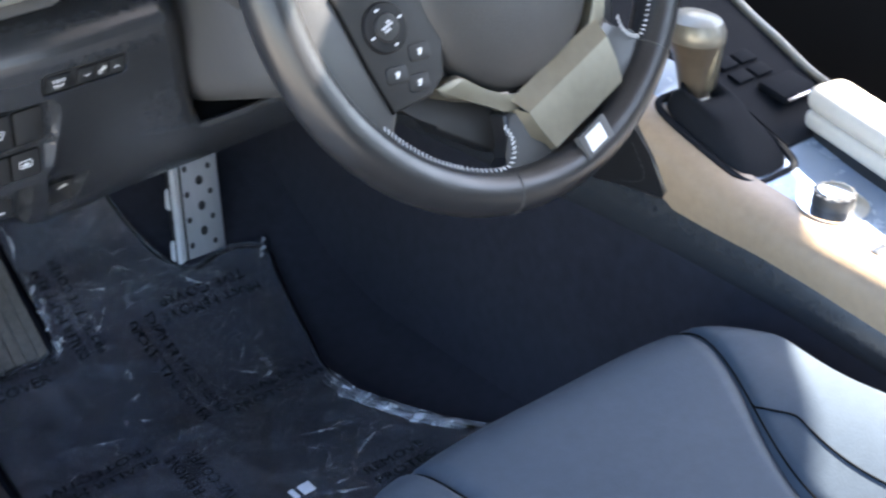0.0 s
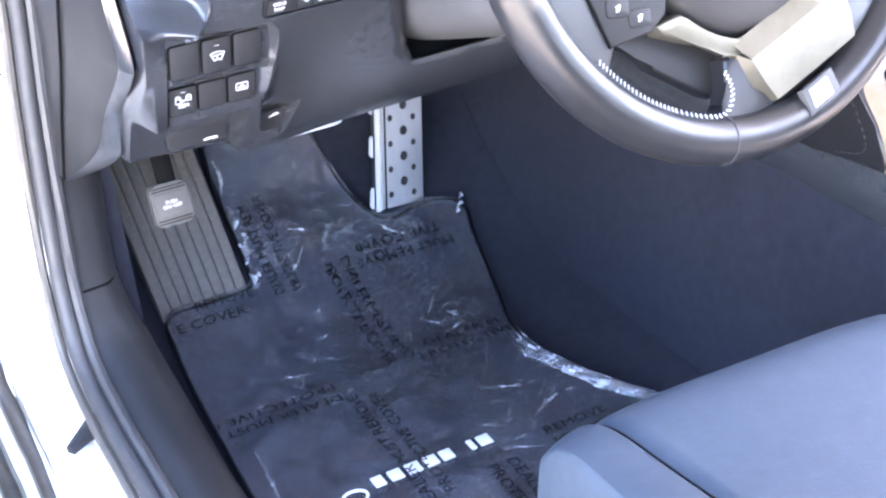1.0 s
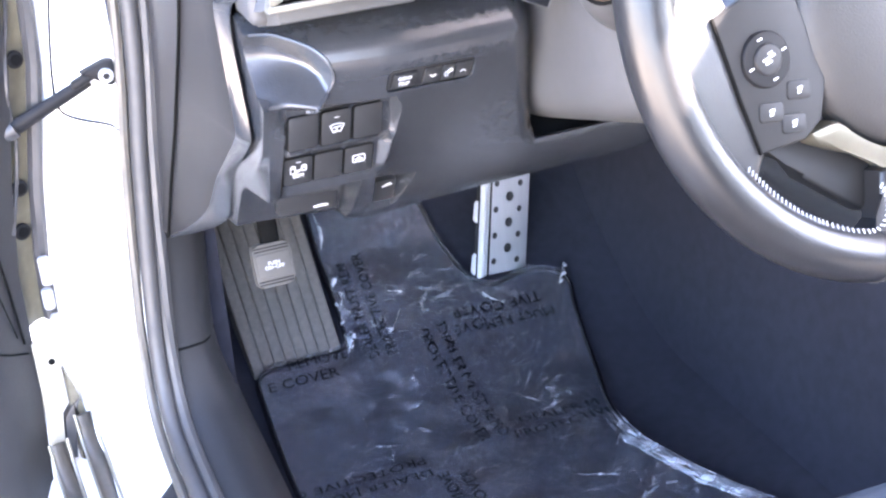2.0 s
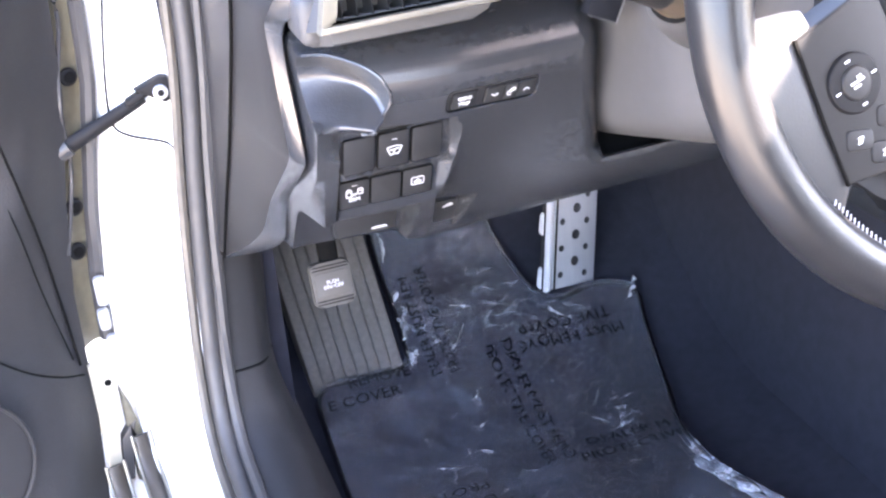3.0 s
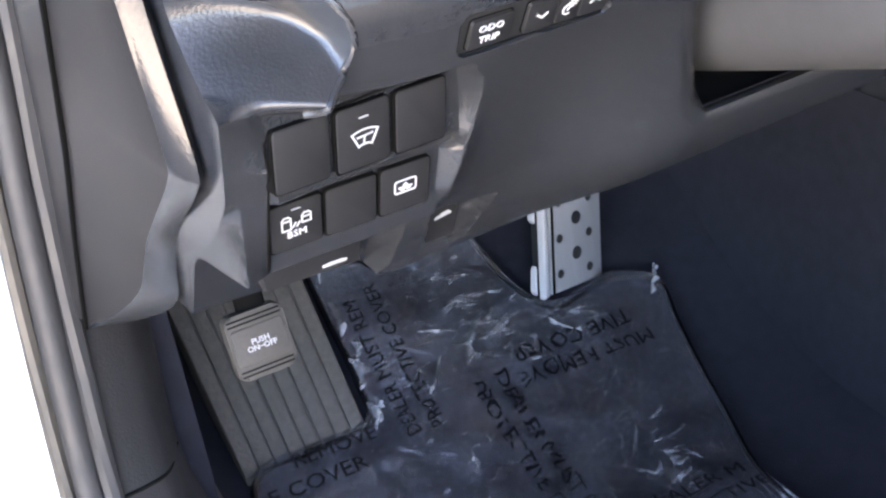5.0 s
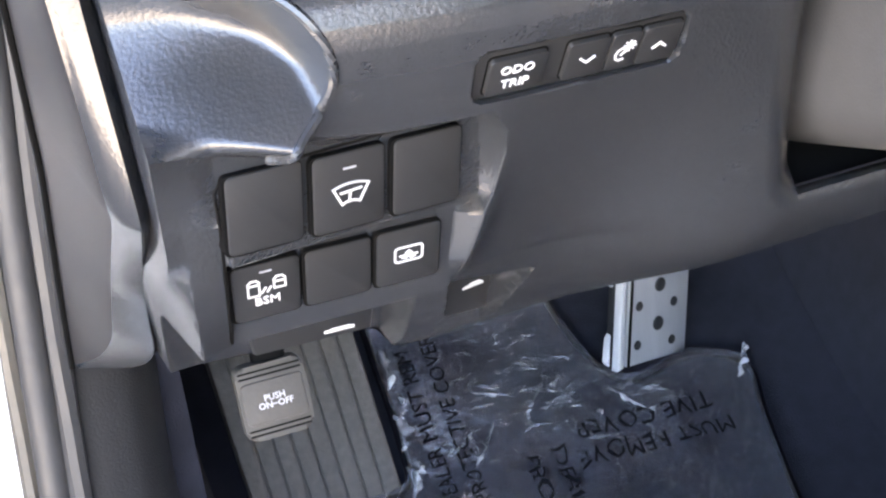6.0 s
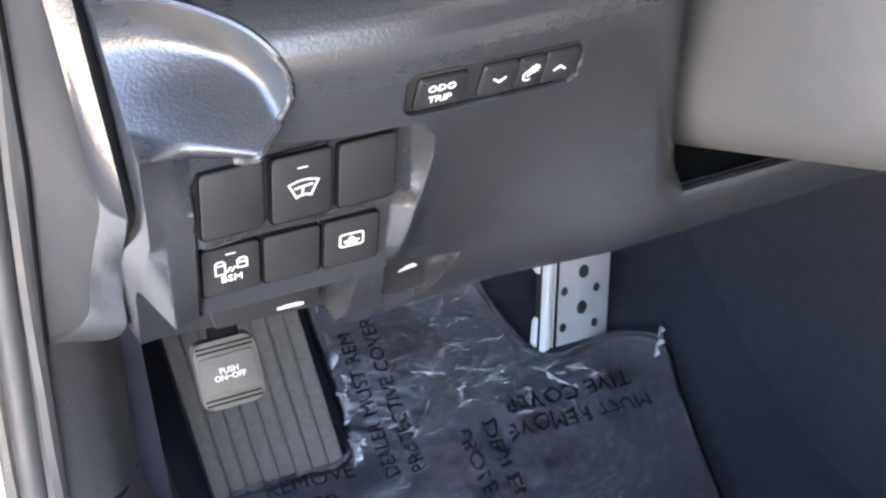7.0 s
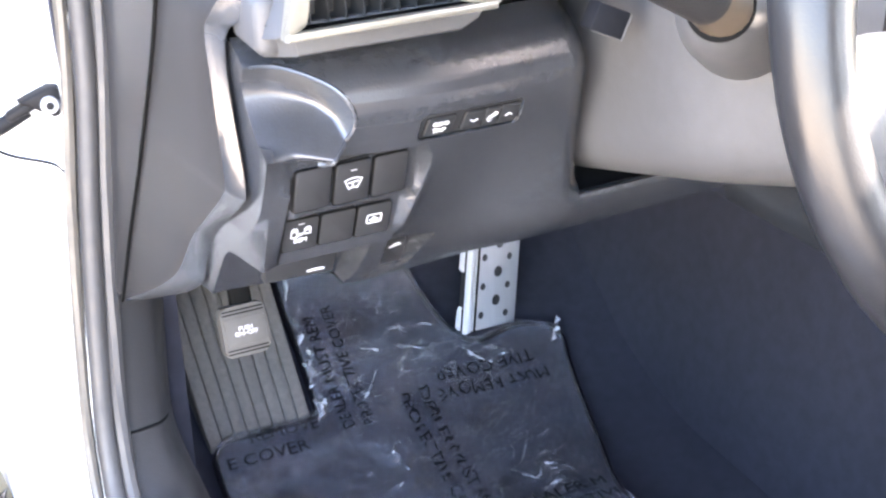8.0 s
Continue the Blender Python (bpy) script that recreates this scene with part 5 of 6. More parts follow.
def build_film():
    film = thing("protective_film", "clear crinkled plastic film with black print over the floor mat", "plastic film")
    pts = [Vector((p.x + (-0.002 if p.x > 0.5 else 0.0), p.y, 0)) for p in MAT_EDGE]
    top = outlined_sheet(pts, 0.009, film_z)
    facing = part("sheet", top, FILM, film)
    if sum(p.normal.z for p in facing.data.polygons) < 0:
        facing.data.flip_normals()
    # crumpled edges that stand up
    def crumple(path, h, seed, name="crease", mat=CREASE):
        """A curled fold of film that runs along a line and tapers to both ends."""
        path = [Vector(p) for p in smooth_path(path, 16)]
        rows = []
        for v in steps(0, 1, 9):
            row = []
            for i, p in enumerate(path):
                d = (path[min(i + 1, len(path) - 1)] - path[max(i - 1, 0)]).normalized()
                out = Vector((d.y, -d.x, 0))
                k = i / (len(path) - 1)
                n1, n2 = noise.noise((i * 0.16, seed, v * 0.9)), noise.noise((i * 0.35, seed + 9, v * 5.0))
                r = 0.5 * h * (math.sin(math.pi * k) ** 0.7) * (0.8 + 0.7 * n1)
                a = v * (2.6 + 0.8 * n1)
                row.append(p + out * (r * (1 - math.cos(a)) * 0.9 + 0.12 * h * n2) + Vector((0, 0, r * math.sin(a) + 0.10 * h * n2 + 0.0058)))
            rows.append(row)
        bm = bmesh.new()
        g = [[bm.verts.new(p) for p in r] for r in rows]
        for a, b in zip(g, g[1:]):
            for i in range(len(a) - 1):
                bm.faces.new((a[i], a[i + 1], b[i + 1], b[i]))
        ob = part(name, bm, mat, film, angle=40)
        if sum(p.normal.z for p in ob.data.polygons) < 0:
            ob.data.flip_normals()
    z = lambda x, y: (x, y, mat_z(x, y))
    for off, h, seed in ((0.0, 0.010, 3.0), (0.006, 0.014, 5.0), (0.012, 0.009, 7.5), (-0.007, 0.007, 11.0)):
        crumple([z(0.566 + off, 1.212), z(0.568 + off, 1.15), z(0.588 + off, 1.085), z(0.611 + off, 1.035), z(0.641 + off, 0.985)], h, seed, "crumpled_edge")
    for k, (x, y, l, h) in enumerate(((0.3215, 1.416, 0.012, 0.014), (0.3290, 1.424, 0.006, 0.009), (0.3245, 1.452, 0.013, 0.013), (0.3330, 1.470, 0.007, 0.008), (0.3290, 1.498, 0.015, 0.009), (0.3310, 1.545, 0.018, 0.007))):
        crumple([z(x - 0.001, y - l), z(x + 0.002, y), z(x + 0.001, y + l)], h, 9.0 + 3.1 * k, "crumpled_edge")
    for k, (x, y, dx, dy, h) in enumerate(((0.515, 1.435, 0.012, -0.012, 0.007), (0.41, 1.462, 0.018, -0.005, 0.005), (0.45, 1.456, 0.014, -0.005, 0.005), (0.622, 1.440, 0.010, 0.012, 0.010),
                                           (0.510, 1.305, 0.012, 0.016, 0.005), (0.497, 1.275, 0.012, -0.014, 0.005), (0.317, 1.256, 0.016, -0.006, 0.004), (0.461, 1.262, 0.004, 0.012, 0.005),
                                           (0.500, 1.112, 0.024, -0.010, 0.004), (0.470, 1.004, 0.022, -0.012, 0.004), (0.530, 1.060, 0.020, 0.008, 0.004), (0.39, 1.430, 0.012, 0.014, 0.005),
                                           (0.44, 1.452, 0.012, 0.010, 0.004), (0.225, 1.10, 0.003, 0.05, 0.006), (0.222, 1.02, 0.004, 0.04, 0.006))):
        crumple([z(x - dx, y - dy), z(x, y), z(x + dx, y + dy)], h, 15.0 + 4.0 * k)
    # many small wrinkles, thickest where the film is pushed together
    rnd = random.Random(7)
    for cx, cy, rx, ry, n in ((0.45, 1.450, 0.060, 0.028, 75), (0.42, 1.50, 0.05, 0.03, 26), (0.52, 1.43, 0.04, 0.02, 18), (0.37, 1.42, 0.018, 0.05, 18), (0.520, 1.275, 0.022, 0.045, 30), (0.545, 1.075, 0.040, 0.050, 16), (0.30, 1.24, 0.05, 0.06, 8), (0.42, 1.18, 0.10, 0.06, 12), (0.49, 1.02, 0.04, 0.04, 8), (0.40, 1.32, 0.08, 0.04, 8)):
        for k in range(n):
            x, y = rnd.gauss(cx, rx * 0.6), rnd.gauss(cy, ry * 0.6)
            a, l = rnd.gauss(0.35, 0.7), rnd.uniform(0.004, 0.013)
            dx, dy = l * math.cos(a), l * math.sin(a)
            if in_outline(x, y, MAT_EDGE) and y < 1.56:
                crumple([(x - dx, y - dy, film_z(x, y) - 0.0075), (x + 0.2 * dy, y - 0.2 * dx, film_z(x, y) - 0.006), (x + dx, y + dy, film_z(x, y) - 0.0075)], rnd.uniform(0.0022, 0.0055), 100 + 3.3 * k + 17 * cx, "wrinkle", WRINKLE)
    # printed warning, repeated across the sheet
    def print_at(x, y, dx, dy, first, second, shift=0.0, pitch=0.0122):
        across = Vector((-dy, dx, 0))
        for k, words in enumerate((first, second)):
            if not words:
                continue
            bm = lettering(words, 0.0182, 0.0)
            lo, hi = min(v.co.x for v in bm.verts), max(v.co.x for v in bm.verts)
            f = pitch * len(words) / (hi - lo)
            o = Vector((x, y, 0)) + Vector((dx, dy, 0)) * (shift if k else 0.0) - across * 0.0225 * k
            m = axes(o, (dx, dy, 0), across)
            for v in bm.verts:
                v.co = m @ Vector(((v.co.x - lo) * f, v.co.y, 0))
            long = [e for e in bm.edges if e.calc_length() > 0.009]
            bmesh.ops.subdivide_edges(bm, edges=long, cuts=2)
            bmesh.ops.triangulate(bm, faces=bm.faces[:])
            for v in bm.verts:
                v.co.z = film_z(v.co.x, v.co.y) + 0.0030
            part("print", bm, INK, film, "black printed warning")
    for row in PRINTS:
        print_at(*row)


PRINTS = [
    (0.342, 1.185, -1, 0, "DEALER MUST", "PROTECTIVE C"),
    (0.352, 0.960, 0, 1, "DEALER MUST REMOVE", "PROTECTIVE COVER", 0.018),
    (0.440, 1.408, 0, -1, "DEALER MUST REMO", "PROTECTIVE COVER"),
    (0.588, 1.393, -1, 0, "MUST REMOVE", "TIVE COVER", 0.008),
    (0.467, 1.231, 1, 0, "DEALER M", "PROTECTIVE", -0.016),
    (0.348, 1.383, 0, 1, "DEALER MUST REM", "PROTECTIVE COVER", 0.0, 0.0082),
    (0.245, 1.400, 1, 0, "REMOVE", "E COVER", -0.030),
    (0.500, 1.012, 1, 0, "REMOVE", "PROTEC"),
    (0.447, 0.989, 0, -1, "DEALER MUST REMOVE", "PROTECTIVE COVER"),
    (0.560, 0.900, -1, 0, "MUST REMOVE", "TIVE COVER"),
]
build_film()


# ---- driver's seat ----
def build_seat(name, label, x0, detail=True, width=0.475):
    seat = thing(name, label, "car seat")
    L, Rr = x0, x0 + width
    def xl(y):
        return L + 0.062 + 0.030 * ramp01(0.74, 0.45, y)
    def xr(y):
        return Rr - (0.045 + 0.105 * ramp01(0.72, 0.47, y) if detail else 0.075 + 0.165 * ramp01(0.76, 0.46, y))
    def roll(y):
        d = max(0.0, y - 0.665) / 0.075
        return -0.034 * d ** 3 if d < 1 else -0.034
    def top(x, y):
        mid = (xl(y) + xr(y)) / 2
        half = (xr(y) - xl(y)) / 2
        k = (x - mid) / half
        return 0.545 + roll(y) - 0.010 * ramp01(0.72, 0.3, y) + 0.004 * k * k
    def centre(u, y):
        x = xl(y) + (xr(y) - xl(y)) * u
        e = min(u, 1 - u) * (xr(y) - xl(y))
        yy = y - 0.012 * (abs(u - 0.5) * 2) ** 3
        return (x, yy, top(x, y) - 0.006 * math.exp(-(e / 0.005) ** 2) + 0.0012 * noise.noise((x * 9, y * 9, 1)))
    ys = steps(0.05, 0.735, 80) + [0.7385, 0.740]
    part("cushion", sheet(centre, steps(0, 1, 50), ys), SEAT_LEATHER, seat)
    def bolster(side):
        def fn(u, y):
            e0 = xr(y) if side > 0 else xl(y)
            e1 = Rr if side > 0 else L
            x = e0 + (e1 - e0) * u
            w = abs(e1 - e0)
            rise = (0.006 + 0.045 * ramp01(0.66, 0.35, y)) * math.sin(min(1.0, u * 1.25) * math.pi * 0.62)
            fall = -0.16 * max(0, u - 0.72) ** 2 / 0.28 ** 2
            z = top(e0, y) + rise + fall * (1 if u > 0.72 else 0) - 0.006 * math.exp(-(u * w / 0.005) ** 2)
            return (x, y - 0.010 - (0.085 if side > 0 else 0.03) * u ** 1.5 * ramp01(0.50, 0.74, y), z)
        part("bolster", sheet(fn, steps(0, 1, 36), ys), SEAT_LEATHER, seat, "padded side bolster")
        if detail:
            if side > 0:
                part("seam", tube([Vector(fn(0.03 + 0.21 * ramp01(0.605, 0.56, y), y)) + Vector((0, 0, 0.0006)) for y in steps(0.20, 0.605, 60)], 0.0008, 6), GROOVE, seat)
            line = [Vector(fn(0.03, y)) + Vector((0, 0, 0.0015)) for y in steps(0.10, 0.735, 90)]
            part("seam", tube(line, 0.0008, 6), GROOVE, seat)
            for i in range(0, 88, 2):
                part("stitch", tube([line[i] + Vector((side * 0.005, 0, 0.0012)), line[i + 1] + Vector((side * 0.005, 0, 0.0012))], 0.0006, 5), GREY_MARK, seat)
    bolster(1), bolster(-1)
    def front(u, v):
        y = 0.740 - 0.03 * v * v
        p = centre(u, 0.740)
        return (L + 0.05 + (Rr - L - 0.10) * u, y - 0.03 * (abs(u - 0.5) * 2) ** 3, p[2] - 0.16 * v)
    part("front_panel", sheet(front, steps(0, 1, 30), steps(0, 1, 10)), SEAT_LEATHER, seat)
    part("base", rbox((width - 0.08, 0.55, 0.12), 0.02, Matrix.Translation((x0 + width / 2, 0.36, 0.36))), SWITCH, seat)
    # backrest behind the view
    def back(u, v):
        x = L + 0.01 + (Rr - L - 0.02) * u
        k = (abs(u - 0.5) * 2) ** 3
        return (x, 0.06 - 0.30 * v + 0.06 * k, 0.50 + 0.66 * v - 0.03 * k)
    part("backrest", sheet(back, steps(0, 1, 24), steps(0, 1, 24), 0.10, (0, -1, 0)), SEAT_LEATHER, seat)
    for x in (L + 0.06, Rr - 0.06):
        part("rail", rbox((0.03, 0.60, 0.03), 0.004, Matrix.Translation((x, 0.36, 0.290))), METAL_DARK, seat)
    return seat


build_seat("driver_seat", "dark blue-grey leather driver's seat with sunlit side bolster", 0.312, width=0.378)
build_seat("passenger_seat", "dark leather passenger seat beyond the centre console", 0.99, False)


# ---- centre console ----
def build_console():
    con = thing("centre_console", "centre console with tan side trim and pale glossy top", "centre console")
    X = 0.735
    # dark lower side
    def low(y, v):
        zt = lerp_table(y, [(0.3, 0.525), (0.575, 0.555), (0.64, 0.567), (0.70, 0.576), (0.81, 0.587), (0.95, 0.60), (1.3, 0.60)])
        zl = lerp_table(y, [(0.2, 0.47), (0.57, 0.505), (0.665, 0.521), (0.80, 0.534), (0.95, 0.540), (1.3, 0.54)])
        return (X + 0.006 - 0.008 * math.sin(v * math.pi), y, zl + (zt - zl) * v)
    part("lower_side", sheet(low, steps(0.2, 1.3, 60), steps(0, 1, 8), 0.02, (1, 0, 0)), DASH, con)
    # tan upper side, rounded over to the top
    def tan(y, v):
        zt = lerp_table(y, [(0.2, 0.550), (0.587, 0.598), (0.645, 0.606), (0.697, 0.613), (0.753, 0.624), (0.803, 0.643), (0.852, 0.662), (0.93, 0.695), (1.1, 0.78)])
        zb = lerp_table(y, [(0.2, 0.515), (0.575, 0.555), (0.64, 0.567), (0.70, 0.576), (0.762, 0.581), (0.803, 0.586), (0.824, 0.601), (0.856, 0.650), (0.93, 0.690), (1.1, 0.79)])
        a = v * math.pi * 0.5
        return (X - 0.002 + 0.030 * (1 - math.cos(a)) * (v ** 0.7), y, zb + (zt - zb) * math.sin(a))
    part("side_trim", sheet(tan, steps(0.2, 1.1, 60), steps(0, 1, 14), 0.012, (1, 0, 0)), TAN, con, "tan rounded side trim")
    # padded knee rest with a sewn edge
    pts = [(0.900, 0.585), (0.812, 0.590), (0.805, 0.602), (0.828, 0.632), (0.855, 0.660), (0.90, 0.700), (1.02, 0.74), (1.04, 0.585)]
    m = axes((X - 0.003, 0, 0), (0, -1, 0), (0, 0, 1))
    part("knee_pad", prism([(-y, z) for y, z in pts], 0.02, m, 0.006, seg=3), LEATHER, con, "black padded knee rest")
    st = smooth_path([(X - 0.004, 0.872, 0.592), (X - 0.004, 0.836, 0.606), (X - 0.004, 0.848, 0.635), (X - 0.004, 0.875, 0.668)], 10)
    for i in range(0, len(st) - 1, 2):
        part("stitch", tube([st[i], st[i + 1]], 0.0004, 5), SHROUD, con)
    # glossy top
    def top(x, y):
        z = lerp_table(y, [(0.2, 0.552), (0.587, 0.600), (0.645, 0.608), (0.697, 0.615), (0.753, 0.626), (0.803, 0.645), (0.852, 0.664), (0.93, 0.697), (1.1, 0.78)])
        return (x, y, z - 0.004 + 0.004 * noise.noise((x * 2, y * 2, 0)))
    far = [(0.2, 0.97), (0.70, 0.945), (0.815, 0.945), (0.933, 0.962), (1.1, 0.985)]
    part("top", sheet(lambda u, y: top(0.757 + (lerp_table(y, far) - 0.757) * u, y), steps(0, 1, 24), steps(0.2, 1.1, 60), 0.01, (0, 0, -1)), GLOSS, con, "glossy top panel, coloured pale for the sky it mirrors")
    part("far_side", rbox((0.02, 0.9, 0.12), 0.006, Matrix.Translation((0.995, 0.65, 0.53))), DASH, con)
    part("far_edge", tube(smooth_path([(0.945, 0.74, 0.625), (0.945, 0.815, 0.650), (0.953, 0.87, 0.673), (0.962, 0.933, 0.699), (0.985, 1.1, 0.782)], 10), 0.005, 10), SATIN, con, "bright far edge strip")
    def well(x0, x1, y0, y1, z, mat, name, label=""):
        s = (top(0.8, y1)[2] - top(0.8, y0)[2]) / (y1 - y0)
        mm = axes(((x0 + x1) / 2, (y0 + y1) / 2, z), (1, 0, 0), (0, 1, s))
        return part(name, prism(rrect(x1 - x0, y1 - y0, 0.012), 0.012, mm, 0.003), mat, con, label), mm
    zc = lambda y: top(0.85, y)[2]
    well(0.768, 0.885, 0.86, 0.955, zc(0.905) + 0.003, GLOSS, "shift_plate", "glossy shift gate plate")
    def slope(u, y):
        x0 = lerp_table(y, [(0.75, 0.838), (0.86, 0.845), (0.95, 0.800), (1.08, 0.800)])
        p = top(x0 + (lerp_table(y, far) - 0.003 - x0) * u, y)
        return (p[0], p[1], p[2] + 0.003)
    part("key_plate", sheet(slope, steps(0, 1, 6), steps(0.76, 1.08, 24), 0.003, (0, 0, -1)), CONSOLE_DARK, con, "matt dark plate beside the gear lever")
    for i in range(2):
        for j in range(2):
            part("key", rbox((0.022, 0.0165, 0.005), 0.0015, axes((0.872 + 0.026 * j, 0.866 - 0.020 * i, zc(0.866 - 0.020 * i) + 0.0045), (1, 0, 0), (0, 1, 0.35))), CONSOLE_DARK, con)
    part("touch_pad", rbox((0.046, 0.036, 0.010), 0.004, axes((0.898, 0.812, zc(0.812) + 0.009), (1, 0, 0), (0, 1, 0.25))), CONSOLE_DARK, con)
    part("touch_edge", rbox((0.036, 0.003, 0.003), 0.0012, axes((0.896, 0.7945, zc(0.80) + 0.010), (1, 0, 0), (0, 1, 0.25))), CHROME, con)
    # rotary mode dial with chrome ring
    dz = top(0.80, 0.677)[2]
    mm = axes((0.795, 0.677, dz), (1, 0, 0), (0, 1, 0.13))
    part("dial_ring", prism(oval(0.030, 0.030, 40), 0.010, mm @ Matrix.Translation((0, 0, 0.006)), 0.004), CHROME, con, "chrome dial ring")
    part("dial", prism(oval(0.0180, 0.0180, 36), 0.016, mm @ Matrix.Translation((0, 0, 0.0175)), 0.003), SWITCH, con, "black rotary dial")
    part("dial_cap", prism(oval(0.0145, 0.0145, 32), 0.003, mm @ Matrix.Translation((0, 0, 0.0190)), 0.001), CHROME, con)
    part("small_key", rbox((0.018, 0.010, 0.006), 0.002, axes((0.772, 0.612, top(0.77, 0.612)[2] + 0.002), (1, 0, 0), (0, 1, 0.1))), DASH, con)
    for y in (0.70, 0.755):
        part("panel_gap", rbox((0.05, 0.0016, 0.002), 0, Matrix.Translation((0.785, y, top(0.78, y)[2] + 0.0005)) @ pose(0, 0, 0, 0, 0, 12)), GROOVE, con)

    # gear lever
    gear = thing("gear_lever", "black leather gear boot with satin silver and black knob", "gear lever")
    base = Vector((0.797, 0.798, zc(0.798) + 0.004))
    head = Vector((0.800, 0.840, 0.707))
    foot = head - Vector((0.0, 0.004, 0.040))
    slope = Vector((0, 1, 0.40))
    def boot_ring(t):
        c = base.lerp(foot, t ** 0.9) + Vector((0, 0, 0.018 * math.sin(t * math.pi)))
        k = 1 - 0.66 * t ** 0.75 + 0.05 * math.sin(t * 16) * (1 - t)
        return [c + Vector((0.033 * k * math.copysign(abs(math.cos(a)) ** 0.6, math.cos(a)), 0, 0)) + slope * (0.056 * k * math.copysign(abs(math.sin(a)) ** 0.6, math.sin(a))) * (1 - 0.6 * t) for a in [2 * math.pi * i / 40 for i in range(40)]]
    rings = [boot_ring(t) for t in steps(0, 1, 22)]
    part("boot", loft(rings), CONSOLE_DARK, gear, "creased black leather boot")
    part("boot_frame", tube([base + Vector((0.036 * math.copysign(abs(math.cos(a)) ** 0.4, math.cos(a)), 0, -0.002)) + slope * (0.060 * math.copysign(abs(math.sin(a)) ** 0.4, math.sin(a))) for a in steps(0, 2 * math.pi, 48)], 0.004, 8), CONSOLE_DARK, gear)
    prof = [(0.011, -0.045), (0.0125, -0.03), (0.0145, -0.012), (0.0185, 0.004), (0.0225, 0.016), (0.0235, 0.024), (0.0205, 0.031), (0.013, 0.035), (0.002, 0.036)]
    def turned(p, squash):
        return loft([[head + Vector((r * math.cos(2 * math.pi * i / 28), r * squash * math.sin(2 * math.pi * i / 28), z + 0.10 * r * math.sin(2 * math.pi * i / 28))) for i in range(28)] for r, z in p])
    part("knob", turned(prof, 1.3), KNOB, gear, "bronze-brown knob")
    part("knob_cap", turned([(0.0226, 0.014), (0.0240, 0.018), (0.0243, 0.024), (0.0212, 0.0325), (0.0135, 0.0365), (0.002, 0.0375)], 1.3), SATIN, gear, "bright silver knob cap")
    part("knob_face", rbox((0.019, 0.008, 0.050), 0.003, Matrix.Translation(head + Vector((0.0085, -0.0170, -0.010))) @ pose(0, 0, 0, 10, 0, 24)), CHAMPAGNE, gear)
    part("collar", turned([(0.014, -0.050), (0.0155, -0.047), (0.0155, -0.040), (0.014, -0.038)], 1.1), SATIN, gear)

    # padded palm rest at the far side
    rest = thing("palm_rest", "pale leather padded palm rest on the console", "arm rest")
    tilt = Matrix.Translation((0.871, 0.664, 0.647)) @ pose(0, 0, 0, 8, 0, -12)
    part("cushion", rbox((0.046, 0.215, 0.027), 0.0130, tilt, 5), PALE_LEATHER, rest, "smooth padded top")
    part("lower_pad", rbox((0.046, 0.211, 0.020), 0.0080, tilt @ Matrix.Translation((0.001, -0.001, -0.0205)), 5), PALE_LEATHER, rest, "lower padded layer")
    part("plinth", rbox((0.040, 0.205, 0.04), 0.008, tilt @ Matrix.Translation((0.003, 0.0, -0.048))), SWITCH, rest)


build_console()


